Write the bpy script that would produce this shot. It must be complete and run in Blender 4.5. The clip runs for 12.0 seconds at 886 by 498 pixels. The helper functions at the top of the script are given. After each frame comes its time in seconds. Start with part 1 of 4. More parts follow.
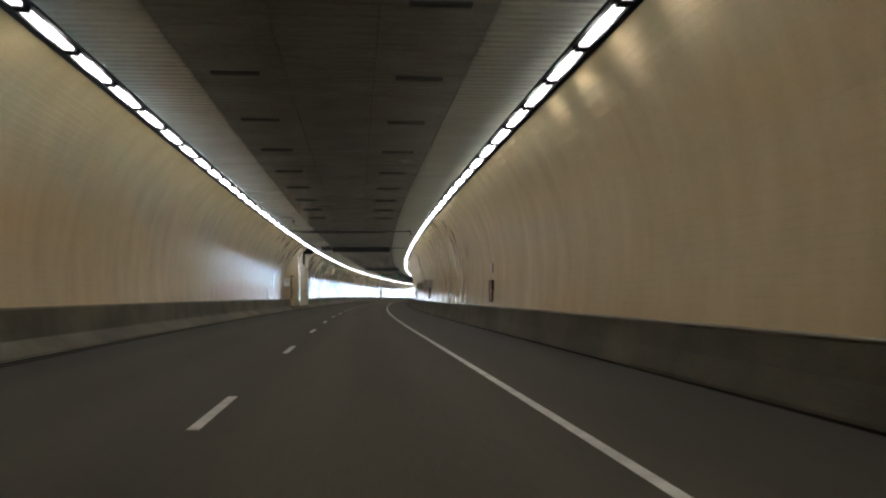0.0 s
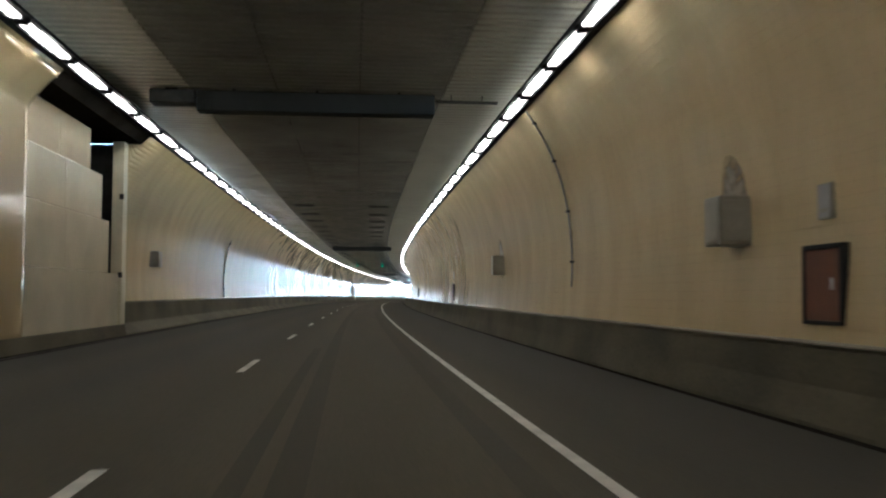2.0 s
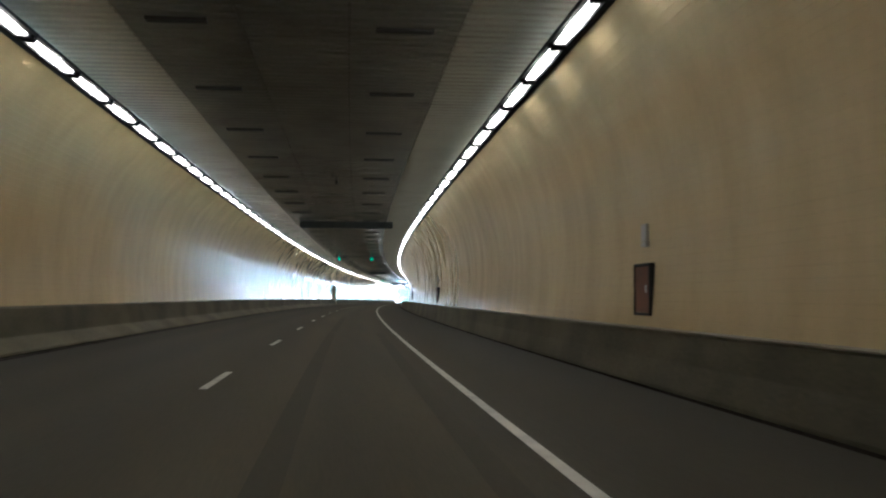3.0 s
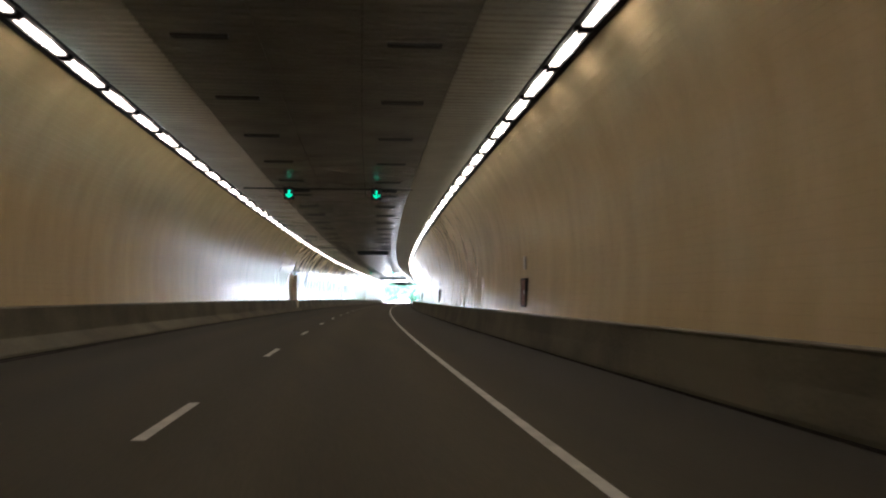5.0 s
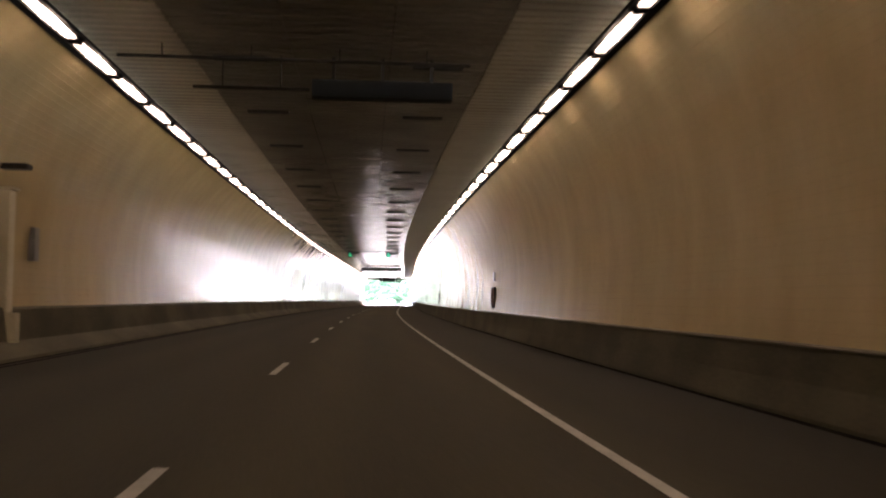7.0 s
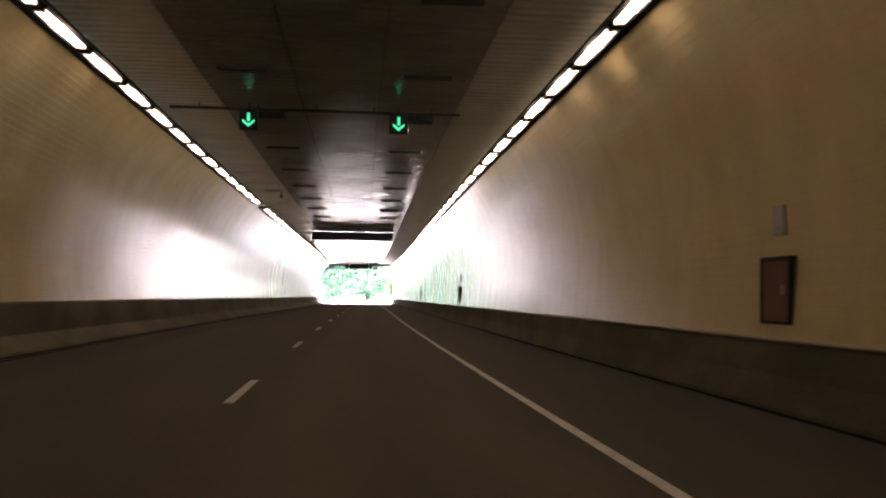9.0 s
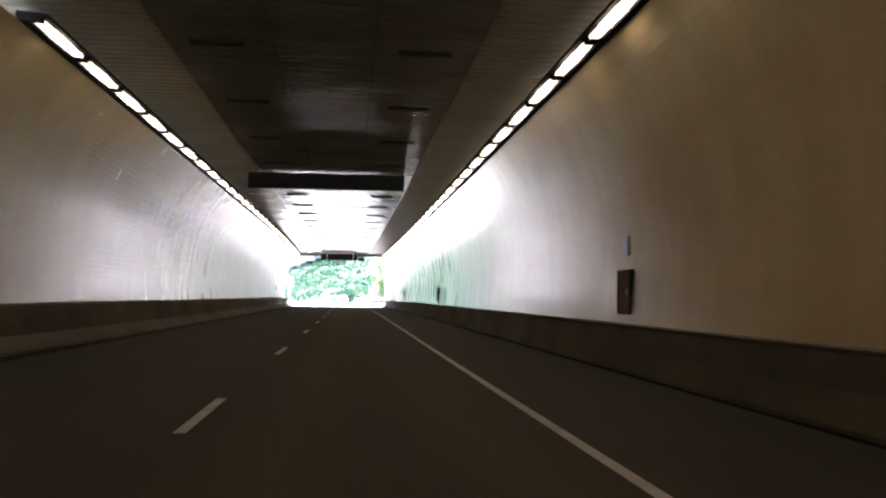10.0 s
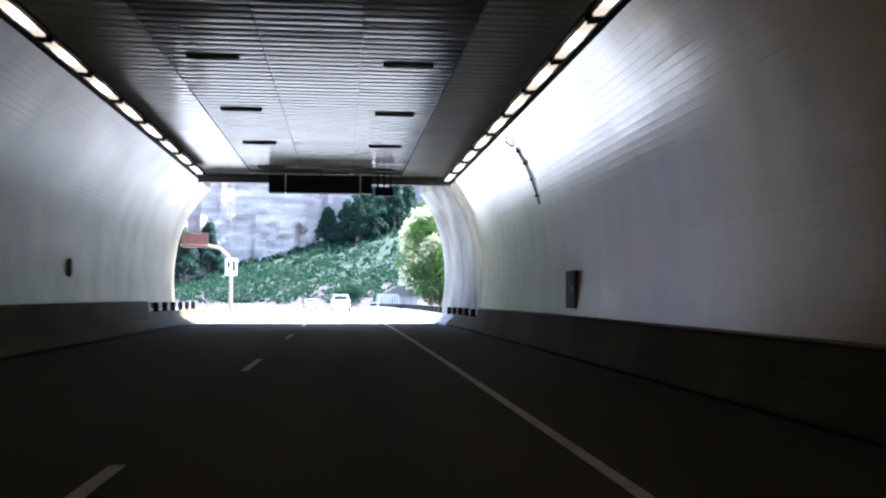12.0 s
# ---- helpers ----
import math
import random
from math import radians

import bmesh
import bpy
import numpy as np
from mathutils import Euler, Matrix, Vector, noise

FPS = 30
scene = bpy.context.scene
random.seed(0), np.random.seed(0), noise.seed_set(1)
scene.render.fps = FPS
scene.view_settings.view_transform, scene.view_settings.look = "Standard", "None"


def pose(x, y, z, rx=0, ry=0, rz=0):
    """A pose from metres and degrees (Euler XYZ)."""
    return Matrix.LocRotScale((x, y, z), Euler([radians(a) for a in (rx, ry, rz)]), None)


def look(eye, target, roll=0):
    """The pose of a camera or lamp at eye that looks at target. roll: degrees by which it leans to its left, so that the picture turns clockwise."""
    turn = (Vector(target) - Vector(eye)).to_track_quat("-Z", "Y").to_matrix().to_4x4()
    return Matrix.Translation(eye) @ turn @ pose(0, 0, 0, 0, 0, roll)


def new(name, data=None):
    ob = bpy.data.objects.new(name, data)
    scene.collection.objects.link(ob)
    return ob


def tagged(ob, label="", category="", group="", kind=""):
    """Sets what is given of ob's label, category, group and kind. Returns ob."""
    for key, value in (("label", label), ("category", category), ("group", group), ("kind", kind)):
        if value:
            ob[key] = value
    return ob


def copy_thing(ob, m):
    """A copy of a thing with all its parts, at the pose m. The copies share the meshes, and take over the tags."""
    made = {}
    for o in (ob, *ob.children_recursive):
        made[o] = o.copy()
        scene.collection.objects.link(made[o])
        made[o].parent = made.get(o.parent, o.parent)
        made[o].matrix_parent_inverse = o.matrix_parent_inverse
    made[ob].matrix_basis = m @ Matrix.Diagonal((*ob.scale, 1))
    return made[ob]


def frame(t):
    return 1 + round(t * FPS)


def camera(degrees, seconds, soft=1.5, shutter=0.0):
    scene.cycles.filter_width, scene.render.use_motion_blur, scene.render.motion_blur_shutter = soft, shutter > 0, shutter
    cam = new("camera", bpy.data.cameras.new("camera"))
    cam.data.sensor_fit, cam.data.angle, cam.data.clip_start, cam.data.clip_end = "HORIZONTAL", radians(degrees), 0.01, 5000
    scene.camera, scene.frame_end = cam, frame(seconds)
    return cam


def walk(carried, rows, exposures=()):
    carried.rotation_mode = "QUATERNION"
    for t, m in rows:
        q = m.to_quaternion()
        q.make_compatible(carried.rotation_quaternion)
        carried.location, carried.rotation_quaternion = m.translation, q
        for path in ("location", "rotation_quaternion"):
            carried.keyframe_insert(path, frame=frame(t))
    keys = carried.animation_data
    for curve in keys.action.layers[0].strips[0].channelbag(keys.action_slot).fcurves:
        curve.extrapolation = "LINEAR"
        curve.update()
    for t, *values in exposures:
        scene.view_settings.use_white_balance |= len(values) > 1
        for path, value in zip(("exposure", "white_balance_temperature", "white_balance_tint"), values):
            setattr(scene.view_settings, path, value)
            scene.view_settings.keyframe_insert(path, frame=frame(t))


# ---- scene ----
# ---------- the line of the road: curvature, rise, and places along it ----------
K_AT = np.arange(-40.0, 701.0, 30.0)
K_VAL = [-1.730, -0.842, 0.098, 0.550, 0.428, 0.317, 0.412, 0.389, 0.534, 0.510, 0.353, 0.335, 0.409, 0.419, 0.384, 0.116, -0.171, -0.289, -0.228, -0.158, -0.097, -0.046, -0.004, 0.034, 0.069]
V_AT = np.arange(-40.0, 701.0, 60.0)
V_VAL = [-0.013, -0.837, 0.343, 0.183, -0.547, -0.246, 0.150, -0.316, 0.370, -1.401, -0.549, -0.219, -0.110]
GRADE = 1.047
S_ALL = np.arange(-40.0, 701.0, 1.0)


def cumulate(values):
    out = np.concatenate([[0.0], np.cumsum((values[1:] + values[:-1]) / 2)])
    return out - np.interp(0.0, S_ALL, out)


HEAD = cumulate(np.interp(S_ALL, K_AT, np.array(K_VAL) * 1e-3))
LINE_X, LINE_Y = cumulate(np.sin(HEAD)), cumulate(np.cos(HEAD))
RISE = cumulate(np.interp(S_ALL, V_AT, np.array(V_VAL) * 1e-4)) + GRADE * 0.01
LINE_Z = cumulate(RISE)


def at(s, u, z):
    """The place s metres along the lane line, u to its right and z above the road."""
    h = float(np.interp(s, S_ALL, HEAD))
    return Vector((float(np.interp(s, S_ALL, LINE_X)) + u * math.cos(h),
                   float(np.interp(s, S_ALL, LINE_Y)) - u * math.sin(h),
                   float(np.interp(s, S_ALL, LINE_Z)) + z))


def there(s, u, z, turn=0.0):
    """The pose of a thing there: its x to the right, y along the road, z up."""
    h = float(np.interp(s, S_ALL, HEAD))
    g = math.atan(float(np.interp(s, S_ALL, RISE)))
    return Matrix.Translation(at(s, u, z)) @ Matrix.Rotation(-h, 4, "Z") @ Matrix.Rotation(g, 4, "X") @ Matrix.Rotation(radians(turn), 4, "Z")


# ---------- camera ----------
cam = camera(48.29, 12.0, 2.2, 0.1)
EYE = 1.272
# seconds, metres along, metres right of the lane line, degrees turned right, up, leaning
RIDE = [
    (0, -1.71, 1.549, 4.764, 2.566, 0.272),
    (0.5, 18.00, 1.396, 4.975, 2.483, 0.126),
    (1, 37.59, 1.412, 4.957, 2.548, -0.188),
    (1.5, 56.93, 1.583, 5.210, 2.617, -0.115),
    (2, 76.28, 1.762, 5.632, 2.707, -0.254),
    (2.5, 95.85, 1.849, 5.730, 2.675, -0.341),
    (3, 115.31, 1.898, 5.879, 2.790, -0.180),
    (5, 193.08, 1.845, 5.388, 2.727, -0.215),
    (5.5, 212.26, 1.730, 5.072, 2.737, -0.519),
    (6, 231.47, 1.672, 4.841, 2.800, -0.518),
    (6.5, 250.94, 1.541, 4.712, 2.922, -0.741),
    (7, 270.35, 1.440, 4.856, 2.951, -0.765),
    (9, 348.11, 1.393, 5.380, 2.731, -0.848),
    (9.5, 367.47, 1.465, 5.413, 2.710, -0.885),
    (10, 386.91, 1.499, 5.583, 2.775, -0.710),
    (10.5, 406.51, 1.575, 5.603, 2.792, -0.510),
    (11, 425.96, 1.602, 5.426, 2.819, -0.494),
    (11.5, 445.29, 1.601, 5.307, 2.744, -0.382),
    (12, 464.52, 1.682, 5.378, 2.620, -0.199),
]
RIDE = np.array(RIDE)


def ride(t):
    """The ride at t seconds, with smooth slopes through the rows."""
    times = RIDE[:, 0]
    slopes = np.gradient(RIDE[:, 1:], times, axis=0)
    i = int(np.clip(np.searchsorted(times, t, side="right") - 1, 0, len(times) - 2))
    h = times[i + 1] - times[i]
    w = (t - times[i]) / h
    return ((2 * w ** 3 - 3 * w ** 2 + 1) * RIDE[i, 1:] + (w ** 3 - 2 * w ** 2 + w) * h * slopes[i]
            + (3 * w ** 2 - 2 * w ** 3) * RIDE[i + 1, 1:] + (w ** 3 - w ** 2) * h * slopes[i + 1])


def eye_pose(t):
    s, u, yaw, pitch, roll = ride(t)
    h = float(np.interp(s, S_ALL, HEAD)) + radians(yaw)
    p = radians(pitch) + math.atan(float(np.interp(s, S_ALL, RISE)))
    eye = at(s, u, EYE)
    way = Vector((math.sin(h) * math.cos(p), math.cos(h) * math.cos(p), math.sin(p)))
    return look(eye, eye + 10 * way, -roll)


EXPOSURES = [(0.0, 5.9, 5250, 8), (3.0, 5.8, 5150, 4), (5.0, 5.45, 5900, 13), (7.0, 5.28, 7000, 26), (9.0, 5.08, 7200, 24),
             (10.0, 4.72, 6600, 18), (11.0, 4.05, 5850, 13), (12.0, 2.9, 5800, 11)]
walk(cam, [(k * 0.2, eye_pose(k * 0.2)) for k in range(61)], EXPOSURES)

# ---------- world and sun ----------
SUN_UP, SUN_TURN = 62.0, 76.0
world = bpy.data.worlds.new("sky")
scene.world = world
world.use_nodes = True
wn, wl = world.node_tree.nodes, world.node_tree.links
sky = wn.new("ShaderNodeTexSky")
sky.sky_type, sky.sun_disc = "NISHITA", False
sky.sun_elevation, sky.sun_rotation = radians(SUN_UP), radians(SUN_TURN)
wl.new(sky.outputs[0], wn["Background"].inputs[0])
wn["Background"].inputs[1].default_value = 0.15
sun = new("sun", bpy.data.lights.new("sun", "SUN"))
sun.data.energy, sun.data.angle, sun.data.color = 5.0, radians(0.5), (1.0, 0.97, 0.93)
sun_from = Vector((math.sin(radians(SUN_TURN)) * math.cos(radians(SUN_UP)), math.cos(radians(SUN_TURN)) * math.cos(radians(SUN_UP)), math.sin(radians(SUN_UP))))
sun.matrix_world = look(sun_from * 300, (0, 0, 0))

# ---------- materials ----------
def surface(name, low, high, rough=0.6, metal=0.0, scale=3.0, fine=60.0, bump=0.15, depth=0.01, stretch=(1, 1, 1), spread=0.12, gloss=0.5):
    """A surface whose colour wanders between two tones, with grain and wear at two scales."""
    m = bpy.data.materials.new(name)
    m.use_nodes = True
    n, l = m.node_tree.nodes, m.node_tree.links
    b = n["Principled BSDF"]
    b.inputs["Metallic"].default_value = metal
    b.inputs["Specular IOR Level"].default_value = gloss
    co = n.new("ShaderNodeTexCoord")
    mp = n.new("ShaderNodeMapping")
    mp.inputs["Scale"].default_value = stretch
    l.new(co.outputs["Object"], mp.inputs[0])
    big, small = n.new("ShaderNodeTexNoise"), n.new("ShaderNodeTexNoise")
    for tex, sc, det in ((big, scale, 5), (small, fine, 4)):
        tex.inputs["Scale"].default_value, tex.inputs["Detail"].default_value = sc, det
        l.new(mp.outputs[0], tex.inputs["Vector"])
    add = n.new("ShaderNodeMath")
    add.operation = "MULTIPLY_ADD"
    l.new(small.outputs[0], add.inputs[0])
    add.inputs[1].default_value = 0.35
    l.new(big.outputs[0], add.inputs[2])
    ramp = n.new("ShaderNodeValToRGB")
    ramp.color_ramp.elements[0].position, ramp.color_ramp.elements[1].position = 0.67 - spread - 0.1, 0.67 + spread + 0.1
    ramp.color_ramp.elements[0].color, ramp.color_ramp.elements[1].color = (*low, 1), (*high, 1)
    l.new(add.outputs[0], ramp.inputs[0])
    l.new(ramp.outputs[0], b.inputs["Base Color"])
    rr = n.new("ShaderNodeMapRange")
    rr.inputs[3].default_value, rr.inputs[4].default_value = max(0.05, rough - 0.1), min(1.0, rough + 0.1)
    l.new(big.outputs[0], rr.inputs[0])
    l.new(rr.outputs[0], b.inputs["Roughness"])
    bp = n.new("ShaderNodeBump")
    bp.inputs["Strength"].default_value, bp.inputs["Distance"].default_value = bump, depth
    l.new(small.outputs[0], bp.inputs["Height"])
    l.new(bp.outputs[0], b.inputs["Normal"])
    return m


def glow(name, colour, strength):
    m = bpy.data.materials.new(name)
    m.use_nodes = True
    b = m.node_tree.nodes["Principled BSDF"]
    b.inputs["Base Color"].default_value = (*[0.6 * c for c in colour], 1)
    b.inputs["Emission Color"].default_value = (*colour, 1)
    b.inputs["Emission Strength"].default_value = strength
    return m




def wavy(material, scale, height, stretch):
    """Lets a glossy surface buckle gently, as panels do that were hung by hand."""
    n, l = material.node_tree.nodes, material.node_tree.links
    co, mp, nz, bp = (n.new("ShaderNode" + k) for k in ("TexCoord", "Mapping", "TexNoise", "Bump"))
    mp.inputs["Scale"].default_value = stretch
    nz.inputs["Scale"].default_value, nz.inputs["Detail"].default_value = scale, 2
    bp.inputs["Strength"].default_value, bp.inputs["Distance"].default_value = 1.0, height
    l.new(co.outputs["Object"], mp.inputs[0])
    l.new(mp.outputs[0], nz.inputs["Vector"])
    l.new(nz.outputs[0], bp.inputs["Height"])
    l.new(bp.outputs[0], n["Bump"].inputs["Normal"])


ASPHALT = surface("asphalt", (0.033, 0.0285, 0.0162), (0.066, 0.057, 0.033), 0.85, 0, 0.9, 40, 0.3, 0.006, (1, 0.06, 1), 0.2, 0.2)
CONCRETE = surface("barrier concrete", (0.048, 0.043, 0.026), (0.098, 0.088, 0.054), 0.85, 0, 0.7, 30, 0.3, 0.006, (1, 0.5, 0.8), 0.04, 0.25)
LIT_RIM = surface("worn barrier rim with top light in its tone", (0.13, 0.118, 0.088), (0.24, 0.22, 0.165), 0.8, 0, 1.2, 30, 0.3, 0.006, (1, 0.5, 1), 0.06, 0.25)
TILE = surface("glazed wall tile", (0.358, 0.280, 0.155), (0.451, 0.354, 0.199), 0.155, 0, 1.0, 9, 0.05, 0.002, (1, 1, 0.3), 0.2, 0.5)
TILE.node_tree.nodes["Principled BSDF"].inputs["Coat Weight"].default_value = 0.12
TILE.node_tree.nodes["Principled BSDF"].inputs["Coat Roughness"].default_value = 0.34
wavy(TILE, 1.0, 0.009, (1.0, 0.3, 1.0))
# shade on the left wall towards the mouth, put into colour, with rougher glaze
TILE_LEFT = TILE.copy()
TILE_LEFT.name = "glazed wall tile dimmed towards the mouth"
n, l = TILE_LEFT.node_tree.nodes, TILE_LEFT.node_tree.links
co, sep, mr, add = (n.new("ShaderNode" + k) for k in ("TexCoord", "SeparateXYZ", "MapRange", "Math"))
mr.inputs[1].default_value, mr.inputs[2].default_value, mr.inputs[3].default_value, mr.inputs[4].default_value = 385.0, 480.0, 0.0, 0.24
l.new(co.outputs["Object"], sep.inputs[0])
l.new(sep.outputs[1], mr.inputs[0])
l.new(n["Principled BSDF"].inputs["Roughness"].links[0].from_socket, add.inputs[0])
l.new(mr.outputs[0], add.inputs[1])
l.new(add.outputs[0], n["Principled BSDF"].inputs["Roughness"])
dimming, blot, dim_share = n.new("ShaderNodeMix"), n.new("ShaderNodeTexNoise"), n.new("ShaderNodeMath")
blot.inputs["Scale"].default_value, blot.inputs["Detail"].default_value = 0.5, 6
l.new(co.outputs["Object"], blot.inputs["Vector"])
dim_share.operation = "MULTIPLY"
l.new(mr.outputs[0], dim_share.inputs[0])
l.new(blot.outputs[0], dim_share.inputs[1])
dimming.data_type = "RGBA"
l.new(n["Principled BSDF"].inputs["Base Color"].links[0].from_socket, dimming.inputs["A"])
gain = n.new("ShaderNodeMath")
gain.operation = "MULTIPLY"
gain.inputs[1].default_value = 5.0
l.new(dim_share.outputs[0], gain.inputs[0])
l.new(gain.outputs[0], dimming.inputs["Factor"])
# the darker colour that carries the shade
dimming.inputs["B"].default_value = (0.085, 0.082, 0.068, 1)
l.new(dimming.outputs["Result"], n["Principled BSDF"].inputs["Base Color"])
# the two side panels are paler copies: lamp light put into their colour
CEILING = surface("grey ceiling panel", (0.14, 0.13, 0.11), (0.22, 0.205, 0.174), 0.12, 0, 0.6, 12, 0.03, 0.002, spread=0.2, gloss=0.03)
CEILING_SIDE = surface("ceiling panel with lamp light in its tone", (0.20, 0.183, 0.148), (0.30, 0.276, 0.222), 0.42, 0, 0.6, 12, 0.03, 0.002, spread=0.2, gloss=0.04)
CEILING_LEFT = surface("ceiling panel with more lamp light in its tone", (0.32, 0.292, 0.236), (0.42, 0.385, 0.31), 0.18, 0, 0.6, 12, 0.03, 0.002, spread=0.2, gloss=0.25)
BRACKET = surface("dusty steel bracket", (0.05, 0.044, 0.034), (0.09, 0.08, 0.062), 0.7, 0, 3, 40, 0.1)
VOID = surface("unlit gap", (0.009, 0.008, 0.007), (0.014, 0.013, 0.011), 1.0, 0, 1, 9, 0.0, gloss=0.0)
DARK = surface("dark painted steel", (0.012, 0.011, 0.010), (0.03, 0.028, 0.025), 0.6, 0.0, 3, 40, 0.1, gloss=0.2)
HOUSING = surface("black lamp housing", (0.006, 0.006, 0.007), (0.012, 0.012, 0.013), 0.8, 0.0, 3, 40, 0.1, gloss=0.1)
LINE = surface("worn white road paint", (0.30, 0.29, 0.25), (0.50, 0.48, 0.42), 0.7, 0, 2.5, 60, 0.2, 0.003)
ROCKFACE = surface("portal concrete", (0.17, 0.165, 0.155), (0.46, 0.45, 0.43), 0.8, 0, 1.1, 20, 0.3, 0.02, (1, 1, 0.25), 0.1)
PAVING = surface("pale concrete paving", (0.42, 0.42, 0.415), (0.52, 0.52, 0.515), 0.8, 0, 0.3, 25, 0.3, 0.006)
PANEL = surface("painted door panel", (0.38, 0.335, 0.225), (0.50, 0.445, 0.31), 0.6, 0, 0.7, 18, 0.1, 0.003)
RENDERED = surface("painted concrete in a shaded tone", (0.24, 0.18, 0.10), (0.36, 0.28, 0.16), 0.6, 0, 0.6, 22, 0.25, 0.006)
REDBOX = surface("red-brown cabinet paint", (0.07, 0.026, 0.011), (0.13, 0.046, 0.018), 0.75, 0, 3, 40, 0.1)
GREYBOX = surface("grey painted steel", (0.10, 0.095, 0.085), (0.17, 0.16, 0.15), 0.5, 0.2, 2, 40, 0.1)
TANBOX = surface("dusty grey-green enamel", (0.125, 0.115, 0.085), (0.20, 0.185, 0.14), 0.5, 0.0, 2, 40, 0.1)
WHITE = surface("white enamel", (0.62, 0.62, 0.60), (0.78, 0.78, 0.75), 0.4, 0, 2, 40, 0.05)
BLUESIGN = surface("blue enamel", (0.13, 0.125, 0.125), (0.19, 0.185, 0.18), 0.4, 0, 2, 40, 0.05)
STEEL = surface("galvanised steel", (0.30, 0.30, 0.30), (0.45, 0.45, 0.45), 0.45, 0.8, 4, 60, 0.1)
RUSTPANEL = surface("red-brown sign sheet", (0.07, 0.022, 0.016), (0.12, 0.042, 0.028), 0.6, 0, 2, 40, 0.2)
WEATHERED = surface("weathered rail steel", (0.10, 0.10, 0.10), (0.18, 0.18, 0.18), 0.6, 0.3, 4, 60, 0.1)
GREYWOOD = surface("weathered white boards", (0.20, 0.22, 0.24), (0.32, 0.34, 0.36), 0.7, 0, 4, 60, 0.2)
BROWN = surface("weathered brown steel", (0.24, 0.15, 0.12), (0.34, 0.23, 0.19), 0.6, 0.1, 2, 40, 0.2)
SOOT = surface("soot on tile", (0.10, 0.085, 0.06), (0.20, 0.17, 0.11), 0.5, 0, 2, 30, 0.1)
TYRE = surface("tyre rubber", (0.012, 0.012, 0.012), (0.025, 0.025, 0.025), 0.8, 0, 8, 60, 0.2)
CARWHITE = surface("white car paint", (0.66, 0.66, 0.65), (0.74, 0.74, 0.73), 0.2, 0, 1, 30, 0.02)
CARGREY = surface("silver car paint", (0.38, 0.38, 0.39), (0.46, 0.46, 0.47), 0.25, 0.5, 1, 30, 0.02)
CARGLASS = surface("dark car glass", (0.01, 0.012, 0.013), (0.02, 0.022, 0.024), 0.08, 0, 1, 30, 0.01)
BLACKFACE = surface("matt black display face", (0.008, 0.008, 0.008), (0.016, 0.016, 0.015), 0.7, 0, 1, 30, 0.01, gloss=0.15)
TAIL = surface("red tail lamp", (0.25, 0.01, 0.01), (0.40, 0.02, 0.02), 0.2, 0, 4, 30, 0.02)
BARK = surface("bark", (0.07, 0.05, 0.035), (0.14, 0.10, 0.07), 0.9, 0, 4, 30, 0.6, 0.02)
# soot thins out towards its rim
n, l = SOOT.node_tree.nodes, SOOT.node_tree.links
co, grad, mp, fade, patch, mul = (n.new("ShaderNode" + k) for k in ("TexCoord", "TexGradient", "Mapping", "MapRange", "TexNoise", "Math"))
grad.gradient_type = "SPHERICAL"
mp.inputs["Location"].default_value = (0, -0.25, -0.3)
mp.inputs["Scale"].default_value = (0.0, 1.5, 1.05)
l.new(co.outputs["Object"], mp.inputs[0])
l.new(mp.outputs[0], grad.inputs[0])
fade.interpolation_type = "SMOOTHSTEP"
fade.inputs[1].default_value, fade.inputs[2].default_value, fade.inputs[4].default_value = 0.05, 0.5, 1.6
l.new(grad.outputs[1], fade.inputs[0])
patch.inputs["Scale"].default_value = 6.0
mul.operation = "MULTIPLY"
l.new(fade.outputs[0], mul.inputs[0])
l.new(patch.outputs[0], mul.inputs[1])
l.new(mul.outputs[0], n["Principled BSDF"].inputs["Alpha"])
ARROW = glow("green signal arrow", (0.02, 1.0, 0.5), 0.03)
SKID = surface("rubbed tyre mark", (0.029, 0.025, 0.0145), (0.052, 0.045, 0.027), 0.85, 0, 1.5, 30, 0.2, 0.003, (1, 0.2, 1), 0.2, 0.2)
LAMP = glow("lamp lens", (1.0, 0.82, 0.63), 0.36)
# emission peaks at mid-length, shaped to throw scallops on walls and ceiling
n, l = LAMP.node_tree.nodes, LAMP.node_tree.links
co, sep, ab, mr = n.new("ShaderNodeTexCoord"), n.new("ShaderNodeSeparateXYZ"), n.new("ShaderNodeMath"), n.new("ShaderNodeMapRange")
ab.operation = "ABSOLUTE"
mr.interpolation_type = "SMOOTHSTEP"
mr.inputs[1].default_value, mr.inputs[2].default_value, mr.inputs[3].default_value, mr.inputs[4].default_value = 0.12, 0.85, 0.95, 0.13
l.new(co.outputs["Object"], sep.inputs[0])
l.new(sep.outputs[1], ab.inputs[0])
l.new(ab.outputs[0], mr.inputs[0])
l.new(mr.outputs[0], n["Principled BSDF"].inputs["Emission Strength"])


# asphalt polished in the wheel paths, darker in the left lane and on the shoulders
LANES = ASPHALT.copy()
LANES.name = "asphalt with wheel paths"
n, l = LANES.node_tree.nodes, LANES.node_tree.links
uv, ramp, mul = n.new("ShaderNodeUVMap"), n.new("ShaderNodeValToRGB"), n.new("ShaderNodeMix")
uv.uv_map = "across"
sep = n.new("ShaderNodeSeparateXYZ")
l.new(uv.outputs[0], sep.inputs[0])
l.new(sep.outputs[0], ramp.inputs[0])
ramp.color_ramp.interpolation = "EASE"
stops = ((-5.6, 0.26), (-3.9, 0.36), (-2.9, 0.62), (-2.0, 0.58), (-1.05, 0.78), (-0.1, 0.80), (1.05, 1.22), (1.9, 1.0), (2.75, 1.12), (3.5, 0.88), (4.4, 0.6), (6.2, 0.36))
